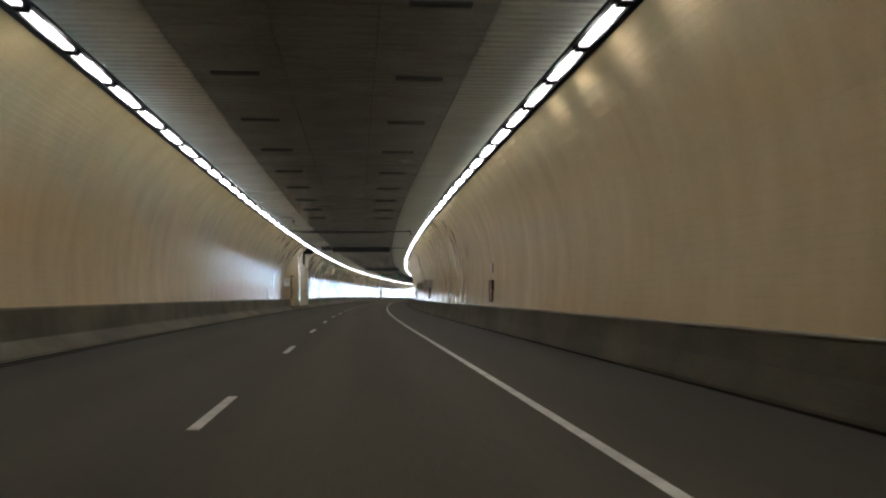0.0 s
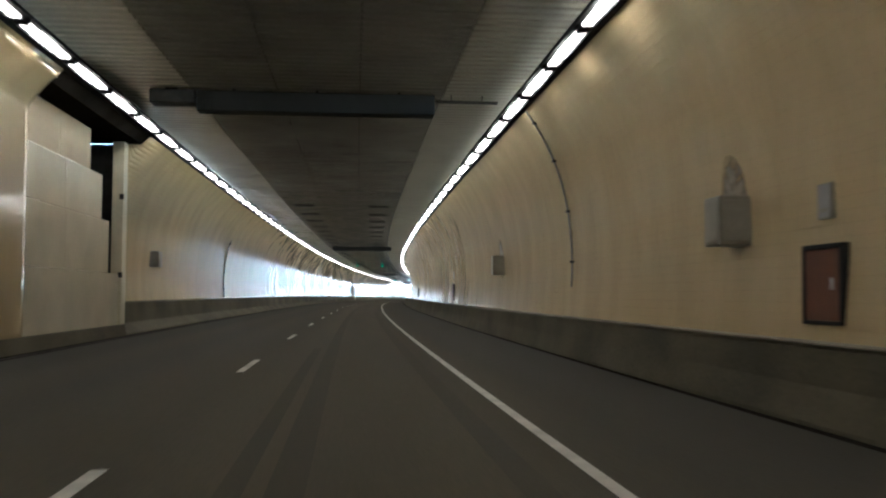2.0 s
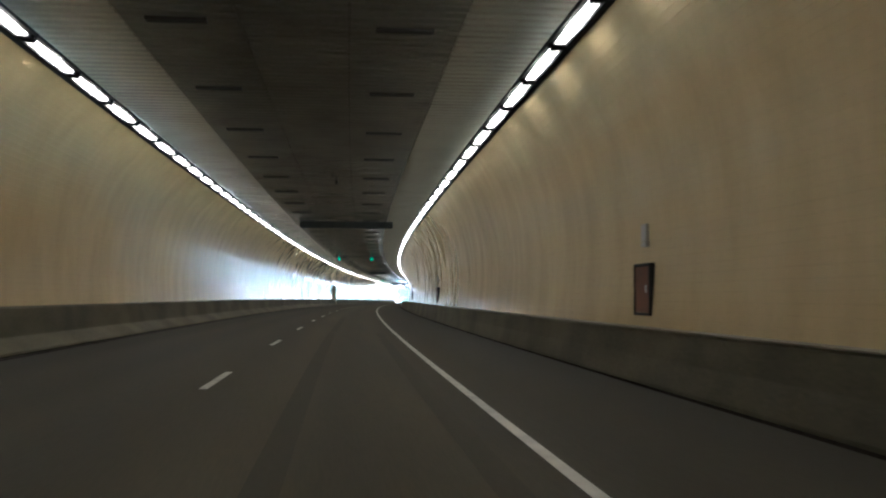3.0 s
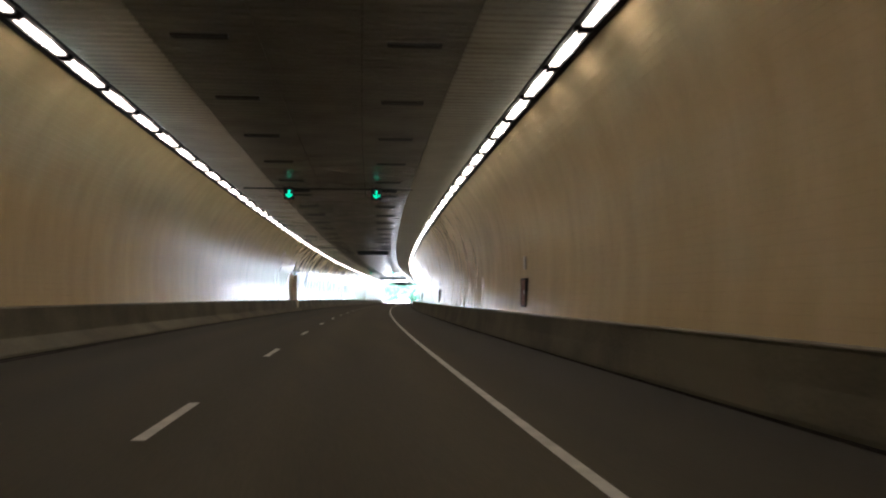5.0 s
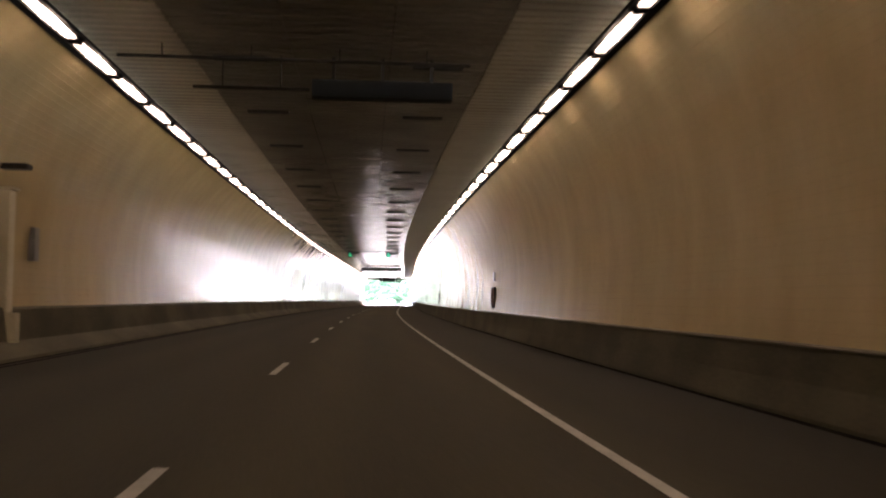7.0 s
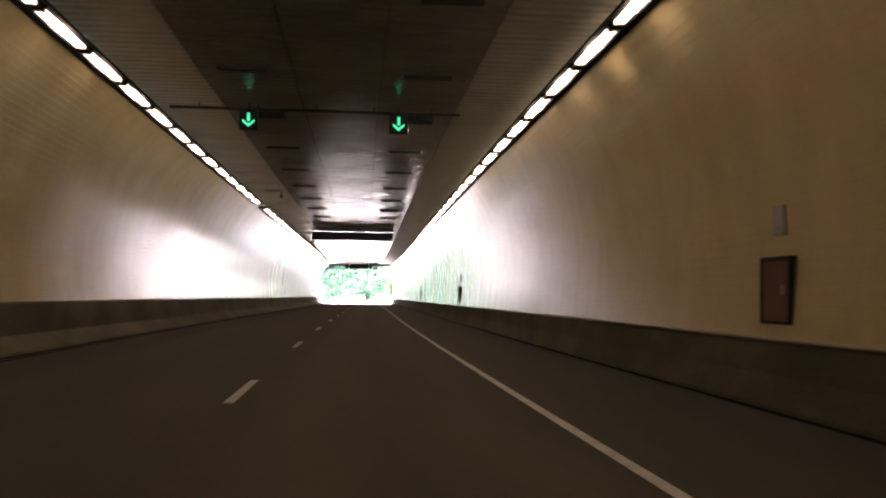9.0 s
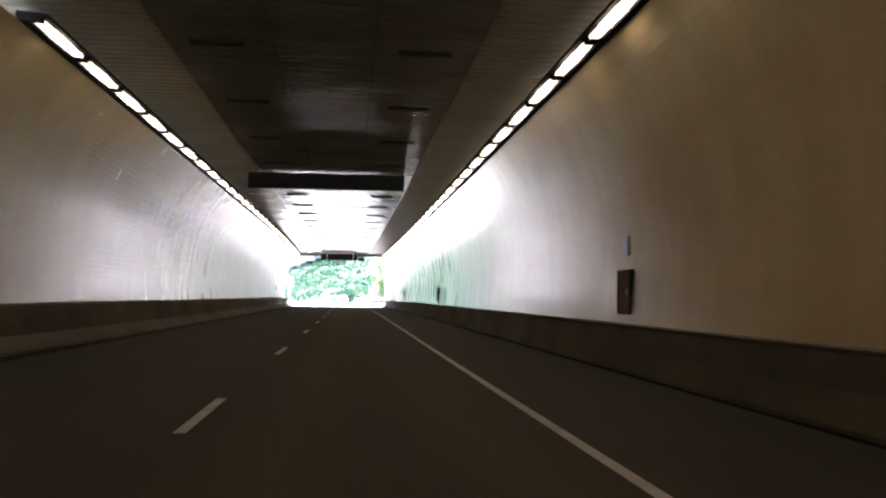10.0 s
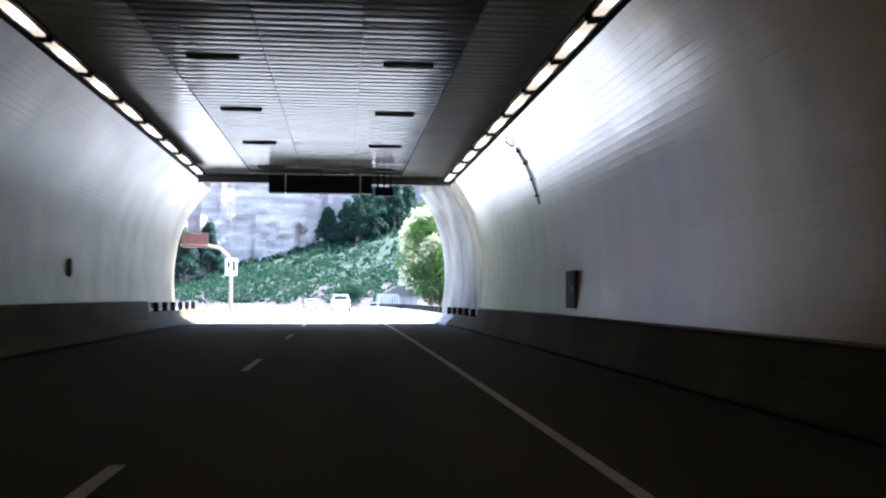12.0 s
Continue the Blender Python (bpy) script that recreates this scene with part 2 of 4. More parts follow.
for u, v in stops[2:]:
    ramp.color_ramp.elements.new(u / 15.0 + 0.5)
for k, (u, v) in enumerate(stops):
    e = ramp.color_ramp.elements[k]
    e.position, e.color = u / 15.0 + 0.5, (v / 1.3, v / 1.3, v / 1.3, 1)
mul.data_type, mul.blend_type = "RGBA", "MULTIPLY"
mul.inputs["Factor"].default_value = 1.0
base = n["Principled BSDF"].inputs["Base Color"].links[0].from_socket
l.new(base, mul.inputs["A"])
l.new(ramp.outputs[0], mul.inputs["B"])
gain = n.new("ShaderNodeMix")
gain.data_type, gain.blend_type = "RGBA", "MULTIPLY"
gain.inputs["Factor"].default_value = 1.0
gain.inputs["B"].default_value = (1.3, 1.3, 1.3, 1)
l.new(mul.outputs["Result"], gain.inputs["A"])
l.new(gain.outputs["Result"], n["Principled BSDF"].inputs["Base Color"])


# ---------- building helpers ----------
def mesh_object(name, bm, material, parent=None, smooth=False):
    me = bpy.data.meshes.new(name)
    bmesh.ops.recalc_face_normals(bm, faces=bm.faces)
    bm.to_mesh(me)
    bm.free()
    for mat in (material if isinstance(material, (list, tuple)) else [material]):
        me.materials.append(mat)
    if smooth:
        for p in me.polygons:
            p.use_smooth = True
    ob = new(name, me)
    ob.parent = parent
    return ob


def part(name, bm, material, parent, label="", smooth=False):
    ob = mesh_object(name, bm, material, parent, smooth)
    return tagged(ob, label) if label else ob


def box(bm, x0, x1, y0, y1, z0, z1, bevel=0.0):
    made = bmesh.ops.create_cube(bm, size=1.0, matrix=Matrix.Translation(((x0 + x1) / 2, (y0 + y1) / 2, (z0 + z1) / 2)) @ Matrix.Diagonal((x1 - x0, y1 - y0, z1 - z0, 1)))
    if bevel:
        edges = list({e for v in made["verts"] for e in v.link_edges})
        bmesh.ops.bevel(bm, geom=edges, offset=bevel, segments=2, affect="EDGES", profile=0.5)
    return bm


def tube(bm, path, radius, sides=8):
    """A round bar along the points of path."""
    rings = []
    for i, p in enumerate(path):
        p = Vector(p)
        a, b = Vector(path[max(i - 1, 0)]), Vector(path[min(i + 1, len(path) - 1)])
        d = (b - a).normalized()
        side = d.cross(Vector((0, 0, 1)) if abs(d.z) < 0.95 else Vector((1, 0, 0))).normalized()
        up = side.cross(d)
        r = radius[i] if isinstance(radius, (list, tuple)) else radius
        rings.append([bm.verts.new(p + r * (math.cos(2 * math.pi * k / sides) * side + math.sin(2 * math.pi * k / sides) * up)) for k in range(sides)])
    for q, r in zip(rings, rings[1:]):
        for k in range(sides):
            bm.faces.new((q[k], q[(k + 1) % sides], r[(k + 1) % sides], r[k]))
    bm.faces.new(rings[0][::-1])
    bm.faces.new(rings[-1])
    return bm


def sweep(bm, profile, s0, s1, step, closed=True, slot=0):
    """Carries an outline (u, z) along the road from s0 to s1."""
    stations = [s0 + (s1 - s0) * k / max(1, round((s1 - s0) / step)) for k in range(max(1, round((s1 - s0) / step)) + 1)]
    rings = [[bm.verts.new(at(s, u, z)) for u, z in profile] for s in stations]
    n = len(profile)
    for a, b in zip(rings, rings[1:]):
        for k in range(n if closed else n - 1):
            bm.faces.new((a[k], a[(k + 1) % n], b[(k + 1) % n], b[k])).material_index = slot
    if closed:
        bm.faces.new(rings[0][::-1]).material_index = slot
        bm.faces.new(rings[-1]).material_index = slot
    return bm


def swept(name, profile, s0, s1, step, material, closed=True):
    return mesh_object(name, sweep(bmesh.new(), profile, s0, s1, step, closed), material)


def smooth_line(points, count):
    """A rounded line of count points through the given ones."""
    out = []
    n = len(points)
    for k in range(count):
        x = k / (count - 1) * (n - 1)
        i = min(int(x), n - 2)
        w = x - i
        p0, p1, p2, p3 = (Vector(points[j]) for j in (max(i - 1, 0), i, i + 1, min(i + 2, n - 1)))
        out.append(0.5 * (2 * p1 + (p2 - p0) * w + (2 * p0 - 5 * p1 + 4 * p2 - p3) * w * w + (3 * p1 - p0 - 3 * p2 + p3) * w ** 3))
    return [tuple(p) for p in out]


# ---------- the tunnel ----------
START, PORTAL = -34.0, 507.0
LEFT_WALL = smooth_line([(-5.95, 0.96), (-6.02, 2.0), (-5.95, 3.0), (-5.75, 4.0), (-5.35, 4.95), (-4.85, 5.65), (-4.42, 6.1)], 61)
RIGHT_WALL = smooth_line([(7.3, 0.6), (7.4, 1.9), (7.36, 2.9), (7.2, 3.9), (6.9, 4.8), (6.5, 5.55), (6.18, 6.02)], 61)
CEIL = 6.42

road = swept("road", [(-6.6, 0.0), (8.2, 0.0), (8.2, -0.4), (-6.6, -0.4)], START, PORTAL + 3.4, 4, LANES)
across = road.data.uv_layers.new(name="across")
for loop in road.data.loops:
    across.data[loop.index].uv = ((-6.6, 8.2, 8.2, -6.6)[loop.vertex_index % 4] / 15.0 + 0.5, 0.5)
tagged(road, "dark worn asphalt carriageway with two lanes", "road", kind="structure")
barrier_r = swept("barrier_right", [(6.28, 0.004), (6.28, 0.05), (6.36, 0.40), (6.40, 0.77), (6.43, 0.80), (6.64, 0.80), (6.66, 0.58), (7.28, 0.58), (7.28, 0.004)], START, 499.3, 4, CONCRETE)
tagged(barrier_r, "stained grey concrete safety barrier with a cable trough behind", "barrier", kind="structure")
barrier_low = swept("barrier_right_end", [(6.28, 0.004), (6.28, 0.05), (6.36, 0.36), (6.38, 0.46), (6.41, 0.49), (7.28, 0.49), (7.28, 0.004)], 499.305, PORTAL, 4, CONCRETE)
tagged(barrier_low, "low stained concrete end of the safety barrier", "barrier", kind="structure")
# rim strip added paler than the barrier: light from above put into colour
cap = swept("barrier_rim", [(6.395, 0.803), (6.645, 0.803), (6.645, 0.822), (6.395, 0.822)], START, 495.0, 4, LIT_RIM)
tagged(cap, "worn barrier rim strip, light from above in its pale colour", "trim", kind="structure")
barrier_l = swept("barrier_left", [(-5.06, 0.004), (-5.08, 0.06), (-5.55, 0.33), (-5.64, 0.97), (-5.68, 1.01), (-5.95, 1.01), (-5.95, 0.004)], START, 502.5, 4, CONCRETE)
tagged(barrier_l, "stained grey concrete safety barrier along the wall", "barrier", kind="structure")


barrier_end = swept("barrier_end", [(-5.06, 0.004), (-5.08, 0.06), (-5.55, 0.33), (-5.6, 0.58), (-5.64, 0.61), (-5.95, 0.61), (-5.95, 0.004)], 502.505, PORTAL + 9.0, 4, CONCRETE)
tagged(barrier_end, "low stained concrete end of the safety barrier", "barrier", kind="structure")


def coursed(line, pitch=0.152, joint=0.009, depth=0.004):
    """The line cut into tile courses with sunk joints."""
    pts = [Vector(p) for p in line]
    run = [0.0]
    for a, b in zip(pts, pts[1:]):
        run.append(run[-1] + (b - a).length)

    def on(d, sink):
        u, z = float(np.interp(d, run, [p.x for p in pts])), float(np.interp(d, run, [p.y for p in pts]))
        return (u + sink, z)
    side = 1 if line[0][0] > 0 else -1
    out = []
    rng = random.Random(9)
    for k in range(int(run[-1] / pitch)):
        out += [on(k * pitch + joint, rng.uniform(-0.0007, 0.0007)), on((k + 1) * pitch - 0.001, rng.uniform(-0.0007, 0.0007)), on((k + 1) * pitch, side * depth), on((k + 1) * pitch + joint - 0.001, side * depth)]
    return out + [line[-1]]


NICHE0, NICHE1 = 98.0, 107.2


def lining(name, inner, side, s0=START, s1=PORTAL, tile=TILE):
    outer = [(u + side * 0.7, z) for u, z in inner[::10]][::-1]
    profile = [inner[0]] + coursed(inner[1:]) + outer
    ob = swept(name, profile, s0, s1, 2.5, tile)
    count = len(profile)
    for f in ob.data.polygons:
        f.use_smooth = True
    for e in ob.data.edges:
        e.use_edge_sharp = e.vertices[0] // count != e.vertices[1] // count
    return tagged(ob, "cream glazed tile tunnel wall, curved and lightly soiled", "wall", kind="structure")


lining("wall_left_near", [(-5.953, 0.0)] + LEFT_WALL, -1, START, NICHE0)
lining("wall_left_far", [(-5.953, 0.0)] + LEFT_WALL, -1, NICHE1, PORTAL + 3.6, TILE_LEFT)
lining("wall_right", [(7.283, 0.0)] + RIGHT_WALL, 1)
wall_back = swept("wall_back", [(-7, 0), (8.3, 0), (8.3, 7.2), (-7, 7.2)], START - 0.5, START, 1, CONCRETE)
tagged(wall_back, "plain concrete wall closing the bore", "wall", kind="structure")
COLUMNS = [(-5.0, -2.28), (-2.26, -0.11), (-0.09, 1.94), (1.96, 4.08), (4.10, 6.8)]
verts, faces, slots = [], [], []
rng = random.Random(5)
for row in range(int((PORTAL - START) / 0.41)):
    s = START + row * 0.41
    for a, b in COLUMNS:
        lift, tip = rng.uniform(-0.001, 0.001), rng.uniform(-0.0009, 0.0009)
        k = len(verts)
        for ds, du, dz in ((0.05, 0, 0.04), (0.062, 0.012, 0.002), (0.19, 0.012, 0), (0.318, 0.012, 0.002), (0.33, 0, 0.04)):
            verts += [at(s + ds, a + du, CEIL + lift + dz + (tip if ds > 0.2 else -tip)), at(s + ds, b - du, CEIL + lift + dz + (tip if ds > 0.2 else -tip))]
        faces += [(k, k + 1, k + 3, k + 2), (k + 2, k + 3, k + 5, k + 4), (k + 4, k + 5, k + 7, k + 6), (k + 6, k + 7, k + 9, k + 8), (k, k + 2, k + 4, k + 6, k + 8), (k + 1, k + 9, k + 7, k + 5, k + 3)]
        # outer columns take the paler colours that carry the lamp light
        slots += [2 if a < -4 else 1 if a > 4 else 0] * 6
me = bpy.data.meshes.new("ceiling")
bm = sweep(bmesh.new(), [(-5.2, CEIL + 0.044), (7.0, CEIL + 0.044), (7.0, CEIL + 0.35), (-5.2, CEIL + 0.35)], START, PORTAL, 2)
base = len(verts)
bm.verts.index_update()
verts += [v.co.copy() for v in bm.verts]
faces += [tuple(base + v.index for v in f.verts) for f in bm.faces]
bm.free()
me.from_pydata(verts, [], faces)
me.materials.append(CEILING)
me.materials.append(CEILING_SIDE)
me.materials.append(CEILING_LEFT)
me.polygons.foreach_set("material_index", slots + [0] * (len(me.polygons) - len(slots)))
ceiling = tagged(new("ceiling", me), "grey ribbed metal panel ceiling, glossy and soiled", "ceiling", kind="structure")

gutter = swept("gutter", [(6.15, 0.003), (6.278, 0.003), (6.278, 0.006), (6.15, 0.006)], START, PORTAL, 4, VOID)
tagged(gutter, "dark gutter strip at the foot of the barrier", "gutter", kind="structure")
for u0, u1 in ((-5.05, -4.93), (-4.79, -4.71)):
    gutter = swept("gutter", [(u0, 0.003), (u1, 0.003), (u1, 0.006), (u0, 0.006)], START, PORTAL, 4, VOID)
    tagged(gutter, "dark gutter strip beside the barrier", "gutter", kind="structure")
# road markings
edge_line = swept("edge_line", [(3.49, 0.004), (3.605, 0.004), (3.605, 0.007), (3.49, 0.007)], START, PORTAL + 120, 4, LINE)
tagged(edge_line, "worn solid white edge line painted on the asphalt", "road marking", kind="structure")
for u, w, s0, s1 in ((1.38, 0.26, 58, 150), (3.02, 0.24, 58, 150), (1.02, 0.18, 62, 100), (1.42, 0.26, 151, 175)):
    mark = swept("tyre_mark", [(u - w / 2, 0.003), (u + w / 2, 0.003), (u + w / 2, 0.005), (u - w / 2, 0.005)], s0, s1, 4, SKID)
    tagged(mark, "dark rubbed tyre mark along the lane", "road marking", "tyre marks", "structure")
DASH0, DASH_STEP = 7.809, 12.1366
for k in range(-3, 54):
    s = DASH0 + k * DASH_STEP
    d = swept("lane_dash", [(-0.06, 0.004), (0.06, 0.004), (0.06, 0.007), (-0.06, 0.007)], s, s + 3.05, 1.6, LINE)
    tagged(d, "worn white lane dash painted on the asphalt", "road marking", "lane dashes", "structure")


# ---------- lamps ----------
def tunnel_lamp(m, inward):
    """A strip lamp; inward is the side of the ceiling's middle."""
    lamp = new("tunnel_lamp")
    lo, hi = sorted((-0.35 * inward, 0.21 * inward))
    bm = bmesh.new()
    box(bm, lo, hi, -1.515, 1.515, 0.05, 0.12, 0.015)
    box(bm, *sorted((-0.35 * inward, -0.115 * inward)), -1.515, 1.515, -0.055, 0.05, 0.008)
    part("housing", bm, HOUSING, lamp, "black steel lamp housing")
    bm = bmesh.new()
    box(bm, -0.104, 0.104, -1.31, 1.31, -0.022, 0.046, 0.022)
    part("lens", bm, LAMP, lamp, "glowing milky white lens")
    for y in (-1.415, 1.415):
        bm = bmesh.new()
        box(bm, -0.112, 0.125, y - 0.1, y + 0.1, -0.045, 0.048, 0.02)
        part("end_cap", bm, HOUSING, lamp)
    bm = bmesh.new()
    box(bm, *sorted((0.127 * inward, 0.2 * inward)), 1.43, 1.58, -0.03, 0.048, 0.008)
    part("joint_bracket", bm, HOUSING, lamp)
    lamp.matrix_world = m
    return tagged(lamp, "long white strip lamp in a dark steel housing", "lamp", "tunnel lamps")


for u, z, tilt, inward, runs in ((-4.14, 6.14, 4, 1, ((1.66, -32, 150, 3.037), (-0.44, 150, 310, 3.037), (2.48, 310, PORTAL - 1, 3.037))),
                                 (5.91, 6.05, -4, -1, ((0.19, -32, 150, 3.056), (0.85, 150, 310, 3.056), (-0.28, 310, PORTAL - 1, 3.056)))):
    first = None
    places = []
    for phase, s0, s1, step in runs:
        run = [phase + step * k for k in range(math.ceil((s0 + 1.5 - phase) / step), math.ceil((s1 - 1.5 - phase) / step))]
        if places:
            spare = run[0] - places[-1] - step * round((run[0] - places[-1]) / step)
            for j in range(1, 17):
                places[-j] += spare * (1 - (j - 1) / 16)
            last, holes = places[-1], round((run[0] - places[-1]) / step)
            places += [last + (run[0] - last) * j / holes for j in range(1, holes)]
        places += run
    for s in places:
        if inward == 1 and abs(s - 404.6) < 1.6:
            continue
        m = there(s, u, z) @ Matrix.Rotation(radians(tilt), 4, "Y")
        if first is None:
            first = tunnel_lamp(m, inward)
        else:
            copy_thing(first, m)
# ---------- fittings on the ceiling ----------
def ceiling_vent(m):
    vent = new("ceiling_vent")
    bm = bmesh.new()
    for x0, x1, y0, y1 in ((-0.56, 0.56, -0.11, -0.08), (-0.56, 0.56, 0.08, 0.11), (-0.56, -0.53, -0.08, 0.08), (0.53, 0.56, -0.08, 0.08)):
        box(bm, x0, x1, y0, y1, -0.05, 0.02)
    part("frame", bm, DARK, vent)
    bm = bmesh.new()
    box(bm, -0.53, 0.53, -0.08, 0.08, -0.012, 0.0)
    part("backing", bm, DARK, vent)
    for y in (-0.04, 0.04):
        bm = bmesh.new()
        box(bm, -0.53, 0.53, y - 0.012, y + 0.012, -0.045, -0.015)
        part("slat", bm, DARK, vent)
    vent.matrix_world = m
    return tagged(vent, "narrow dark air slot in the panel ceiling", "vent", "ceiling vents")


first = None
for phase, s0, s1 in ((20.7, -30, 66), (212.2, 131, 320), (485.6, 320, PORTAL - 3)):
    s = phase + 6.07 * math.ceil((s0 - phase) / 6.07)
    while s < s1:
        for u, ds in ((-1.25, 0.5), (3.02, 0.8)):
            m = there(s + ds, u, CEIL - 0.008)
            if first is None:
                first = ceiling_vent(m)
            else:
                copy_thing(first, m)
        s += 6.07


def cross_pipe(s, u0, u1, z, r=0.04):
    pipe = new("ceiling_pipe")
    n = max(2, int(abs(u1 - u0) / 1.5))
    bm = bmesh.new()
    tube(bm, [(u0 + (u1 - u0) * k / n, 0, 0) for k in range(n + 1)], r, 8)
    part("pipe", bm, DARK, pipe)
    for k in range(n):
        bm = bmesh.new()
        x = u0 + (u1 - u0) * (k + 0.5) / n
        tube(bm, [(x, 0, 0), (x, 0, CEIL - z + 0.02)], 0.015, 6)
        part("hanger", bm, DARK, pipe)
    pipe.matrix_world = there(s, 0, z)
    return tagged(pipe, "dark steel conduit hung across the ceiling", "pipe", "ceiling pipes")


def message_board(s, u0, u1, z0, z1, deep, modules, straps=()):
    """An overhead sign: a dark casing, its blank face and the hangers."""
    board = new("message_board")
    bm = bmesh.new()
    box(bm, u0, u1, -deep / 2, deep / 2, z0, z1, 0.03)
    part("casing", bm, BLACKFACE, board)
    w = (u1 - u0 - 0.12) / modules
    for k in range(modules):
        bm = bmesh.new()
        box(bm, u0 + 0.06 + k * w + 0.02, u0 + 0.06 + (k + 1) * w - 0.02, -deep / 2 - 0.014, -deep / 2 - 0.002, z0 + 0.07, z1 - 0.07, 0.004)
        part("face_panel", bm, BLACKFACE, board, "blank black display panel")
    for k in range(3):
        x = u0 + (u1 - u0) * (0.15 + 0.35 * k)
        bm = bmesh.new()
        box(bm, x - 0.04, x + 0.04, -0.05, 0.05, z1, max(CEIL + 0.02, z1 + 0.05))
        part("hanger", bm, DARK, board)
    for x in straps:
        bm = bmesh.new()
        box(bm, x - 0.03, x + 0.03, -deep / 2 - 0.03, -deep / 2 - 0.016, z0 - 0.04, z1 + 0.03)
        part("strap", bm, WHITE, board, "thin white strap")
    board.matrix_world = there(s, 0, 0)
    return board


tagged(message_board(101.4, -2.1, 3.85, 5.84, 6.36, 0.5, 5), "long dark message board hung under the ceiling", "sign")
tagged(message_board(183.0, -1.8, 4.5, 5.92, 6.36, 0.5, 5), "long dark message board hung under the ceiling", "sign")
tagged(message_board(291.4, 0.3, 3.3, 5.52, 5.92, 0.35, 3), "dark sign case hung below a conduit under the ceiling", "sign")
tagged(message_board(428.6, -2.81, 3.72, 5.73, 6.38, 0.4, 6), "wide blank black message board under the ceiling", "sign")
tagged(message_board(PORTAL - 0.6, -1.5, 2.82, 5.56, 6.3, 0.45, 4, (-0.8, 2.32)), "black message board with white straps over the exit", "sign")
tagged(message_board(PORTAL - 0.6, 2.95, 3.72, 5.5, 5.88, 0.3, 1), "small black box sign beside the message board", "sign")
bm = bmesh.new()
box(bm, -3.25, -2.15, -0.3, 0.3, 6.02, 6.36, 0.03)
side_box = new("junction_box")
part("casing", bm, DARK, side_box)
bm = bmesh.new()
box(bm, -2.9, -2.6, -0.1, 0.1, 6.36, CEIL + 0.02)
part("hanger", bm, DARK, side_box)
side_box.matrix_world = there(101.4, 0, 0)
tagged(side_box, "dark steel junction box beside the message board", "box")
# the bar at 77.0 stands in for the shadow of the 75.2 pipe
for s, u0, u1, z in ((101.4, 3.9, 5.5, 6.24), (75.2, -4.0, 5.3, 6.27), (77.0, -3.4, 3.3, 6.3), (239.6, -3.7, 4.2, 6.33), (375.2, -3.7, 4.2, 6.3), (290.6, -3.6, 3.6, 6.15), (291.4, -2.2, 0.25, 5.72),
                     (PORTAL - 0.9, -4.0, -1.9, 6.2), (PORTAL - 0.9, 3.55, 5.6, 6.2)):
    cross_pipe(s, u0, u1, z)


lintel = swept("lintel", [(-4.5, 6.03), (6.3, 6.03), (6.3, 6.4), (-4.5, 6.4)], PORTAL - 0.3, PORTAL - 0.004, 1, BRACKET)
tagged(lintel, "dark soiled concrete beam across the tunnel mouth", "lintel", kind="structure")


def lane_signal(s, u, z):
    sig = new("lane_signal")
    bm = bmesh.new()
    box(bm, -0.25, 0.25, -0.09, 0.12, -0.28, 0.28, 0.03)
    part("casing", bm, BLACKFACE, sig)
    bm = bmesh.new()
    box(bm, -0.26, 0.26, -0.24, -0.09, 0.25, 0.275)
    part("visor", bm, BLACKFACE, sig)
    for pts in ([(-0.045, 0.2), (0.045, 0.2), (0.045, -0.08), (-0.045, -0.08)],
                [(-0.2, -0.02), (-0.2, -0.1), (0.0, -0.27), (0.2, -0.1), (0.2, -0.02), (0.0, -0.17)]):
        bm = bmesh.new()
        f = bm.faces.new([bm.verts.new((0.8 * x, -0.094, 0.8 * y)) for x, y in pts])
        made = bmesh.ops.extrude_face_region(bm, geom=[f])
        bmesh.ops.translate(bm, vec=(0, -0.014, 0), verts=[v for v in made["geom"] if isinstance(v, bmesh.types.BMVert)])
        part("arrow_stroke", bm, ARROW, sig, "lit green arrow stroke")
    bm = bmesh.new()
    tube(bm, [(0, 0, 0.27), (0, 0, CEIL - z + 0.02)], 0.03, 8)
    part("stem", bm, DARK, sig)
    bm = bmesh.new()
    box(bm, 0.252, 0.95, -0.02, 0.14, 0.08, 0.24, 0.02)
    part("control_gear", bm, BLACKFACE, sig, "dark control gear case")
    sig.matrix_world = there(s, u, z)
    return tagged(sig, "black lane signal with a lit green down arrow", "signal", "lane signals")


for s, z in ((239.5, 6.08), (375.2, 5.98)):
    for u in (-1.54, 2.5):
        lane_signal(s - 0.3, u, z - 0.02)


def surveillance_camera(s, u, arm):
    c = new("surveillance_camera")
    bm = bmesh.new()
    tube(bm, [(-arm, 0, 0.30), (0, 0, 0.30), (0, 0, 0.1)], 0.022, 8)
    part("arm", bm, DARK, c)
    bm = bmesh.new()
    box(bm, -0.06, 0.06, -0.2, 0.2, -0.06, 0.1, 0.02)
    part("body", bm, DARK, c)
    bm = bmesh.new()
    tube(bm, [(0, -0.2, 0.02), (0, -0.25, 0.02)], 0.045, 10)
    part("lens_hood", bm, DARK, c)
    bm = bmesh.new()
    tube(bm, [(-arm, 0, 0.30), (-arm, 0, CEIL - 6.05 + 0.02)], 0.022, 8)
    part("stem", bm, DARK, c)
    c.matrix_world = there(s, u, 6.05)
    return tagged(c, "small dark camera on a bent ceiling arm", "camera", "surveillance cameras")


for s, u, arm in ((62.5, -2.75, 0.9), (275.8, -2.66, 0.8), (397.0, -2.5, 0.8), (477.0, -2.8, 0.5), (75.4, 5.3, 0.3), (157.0, 1.35, 0.2)):
    surveillance_camera(s, u, arm)


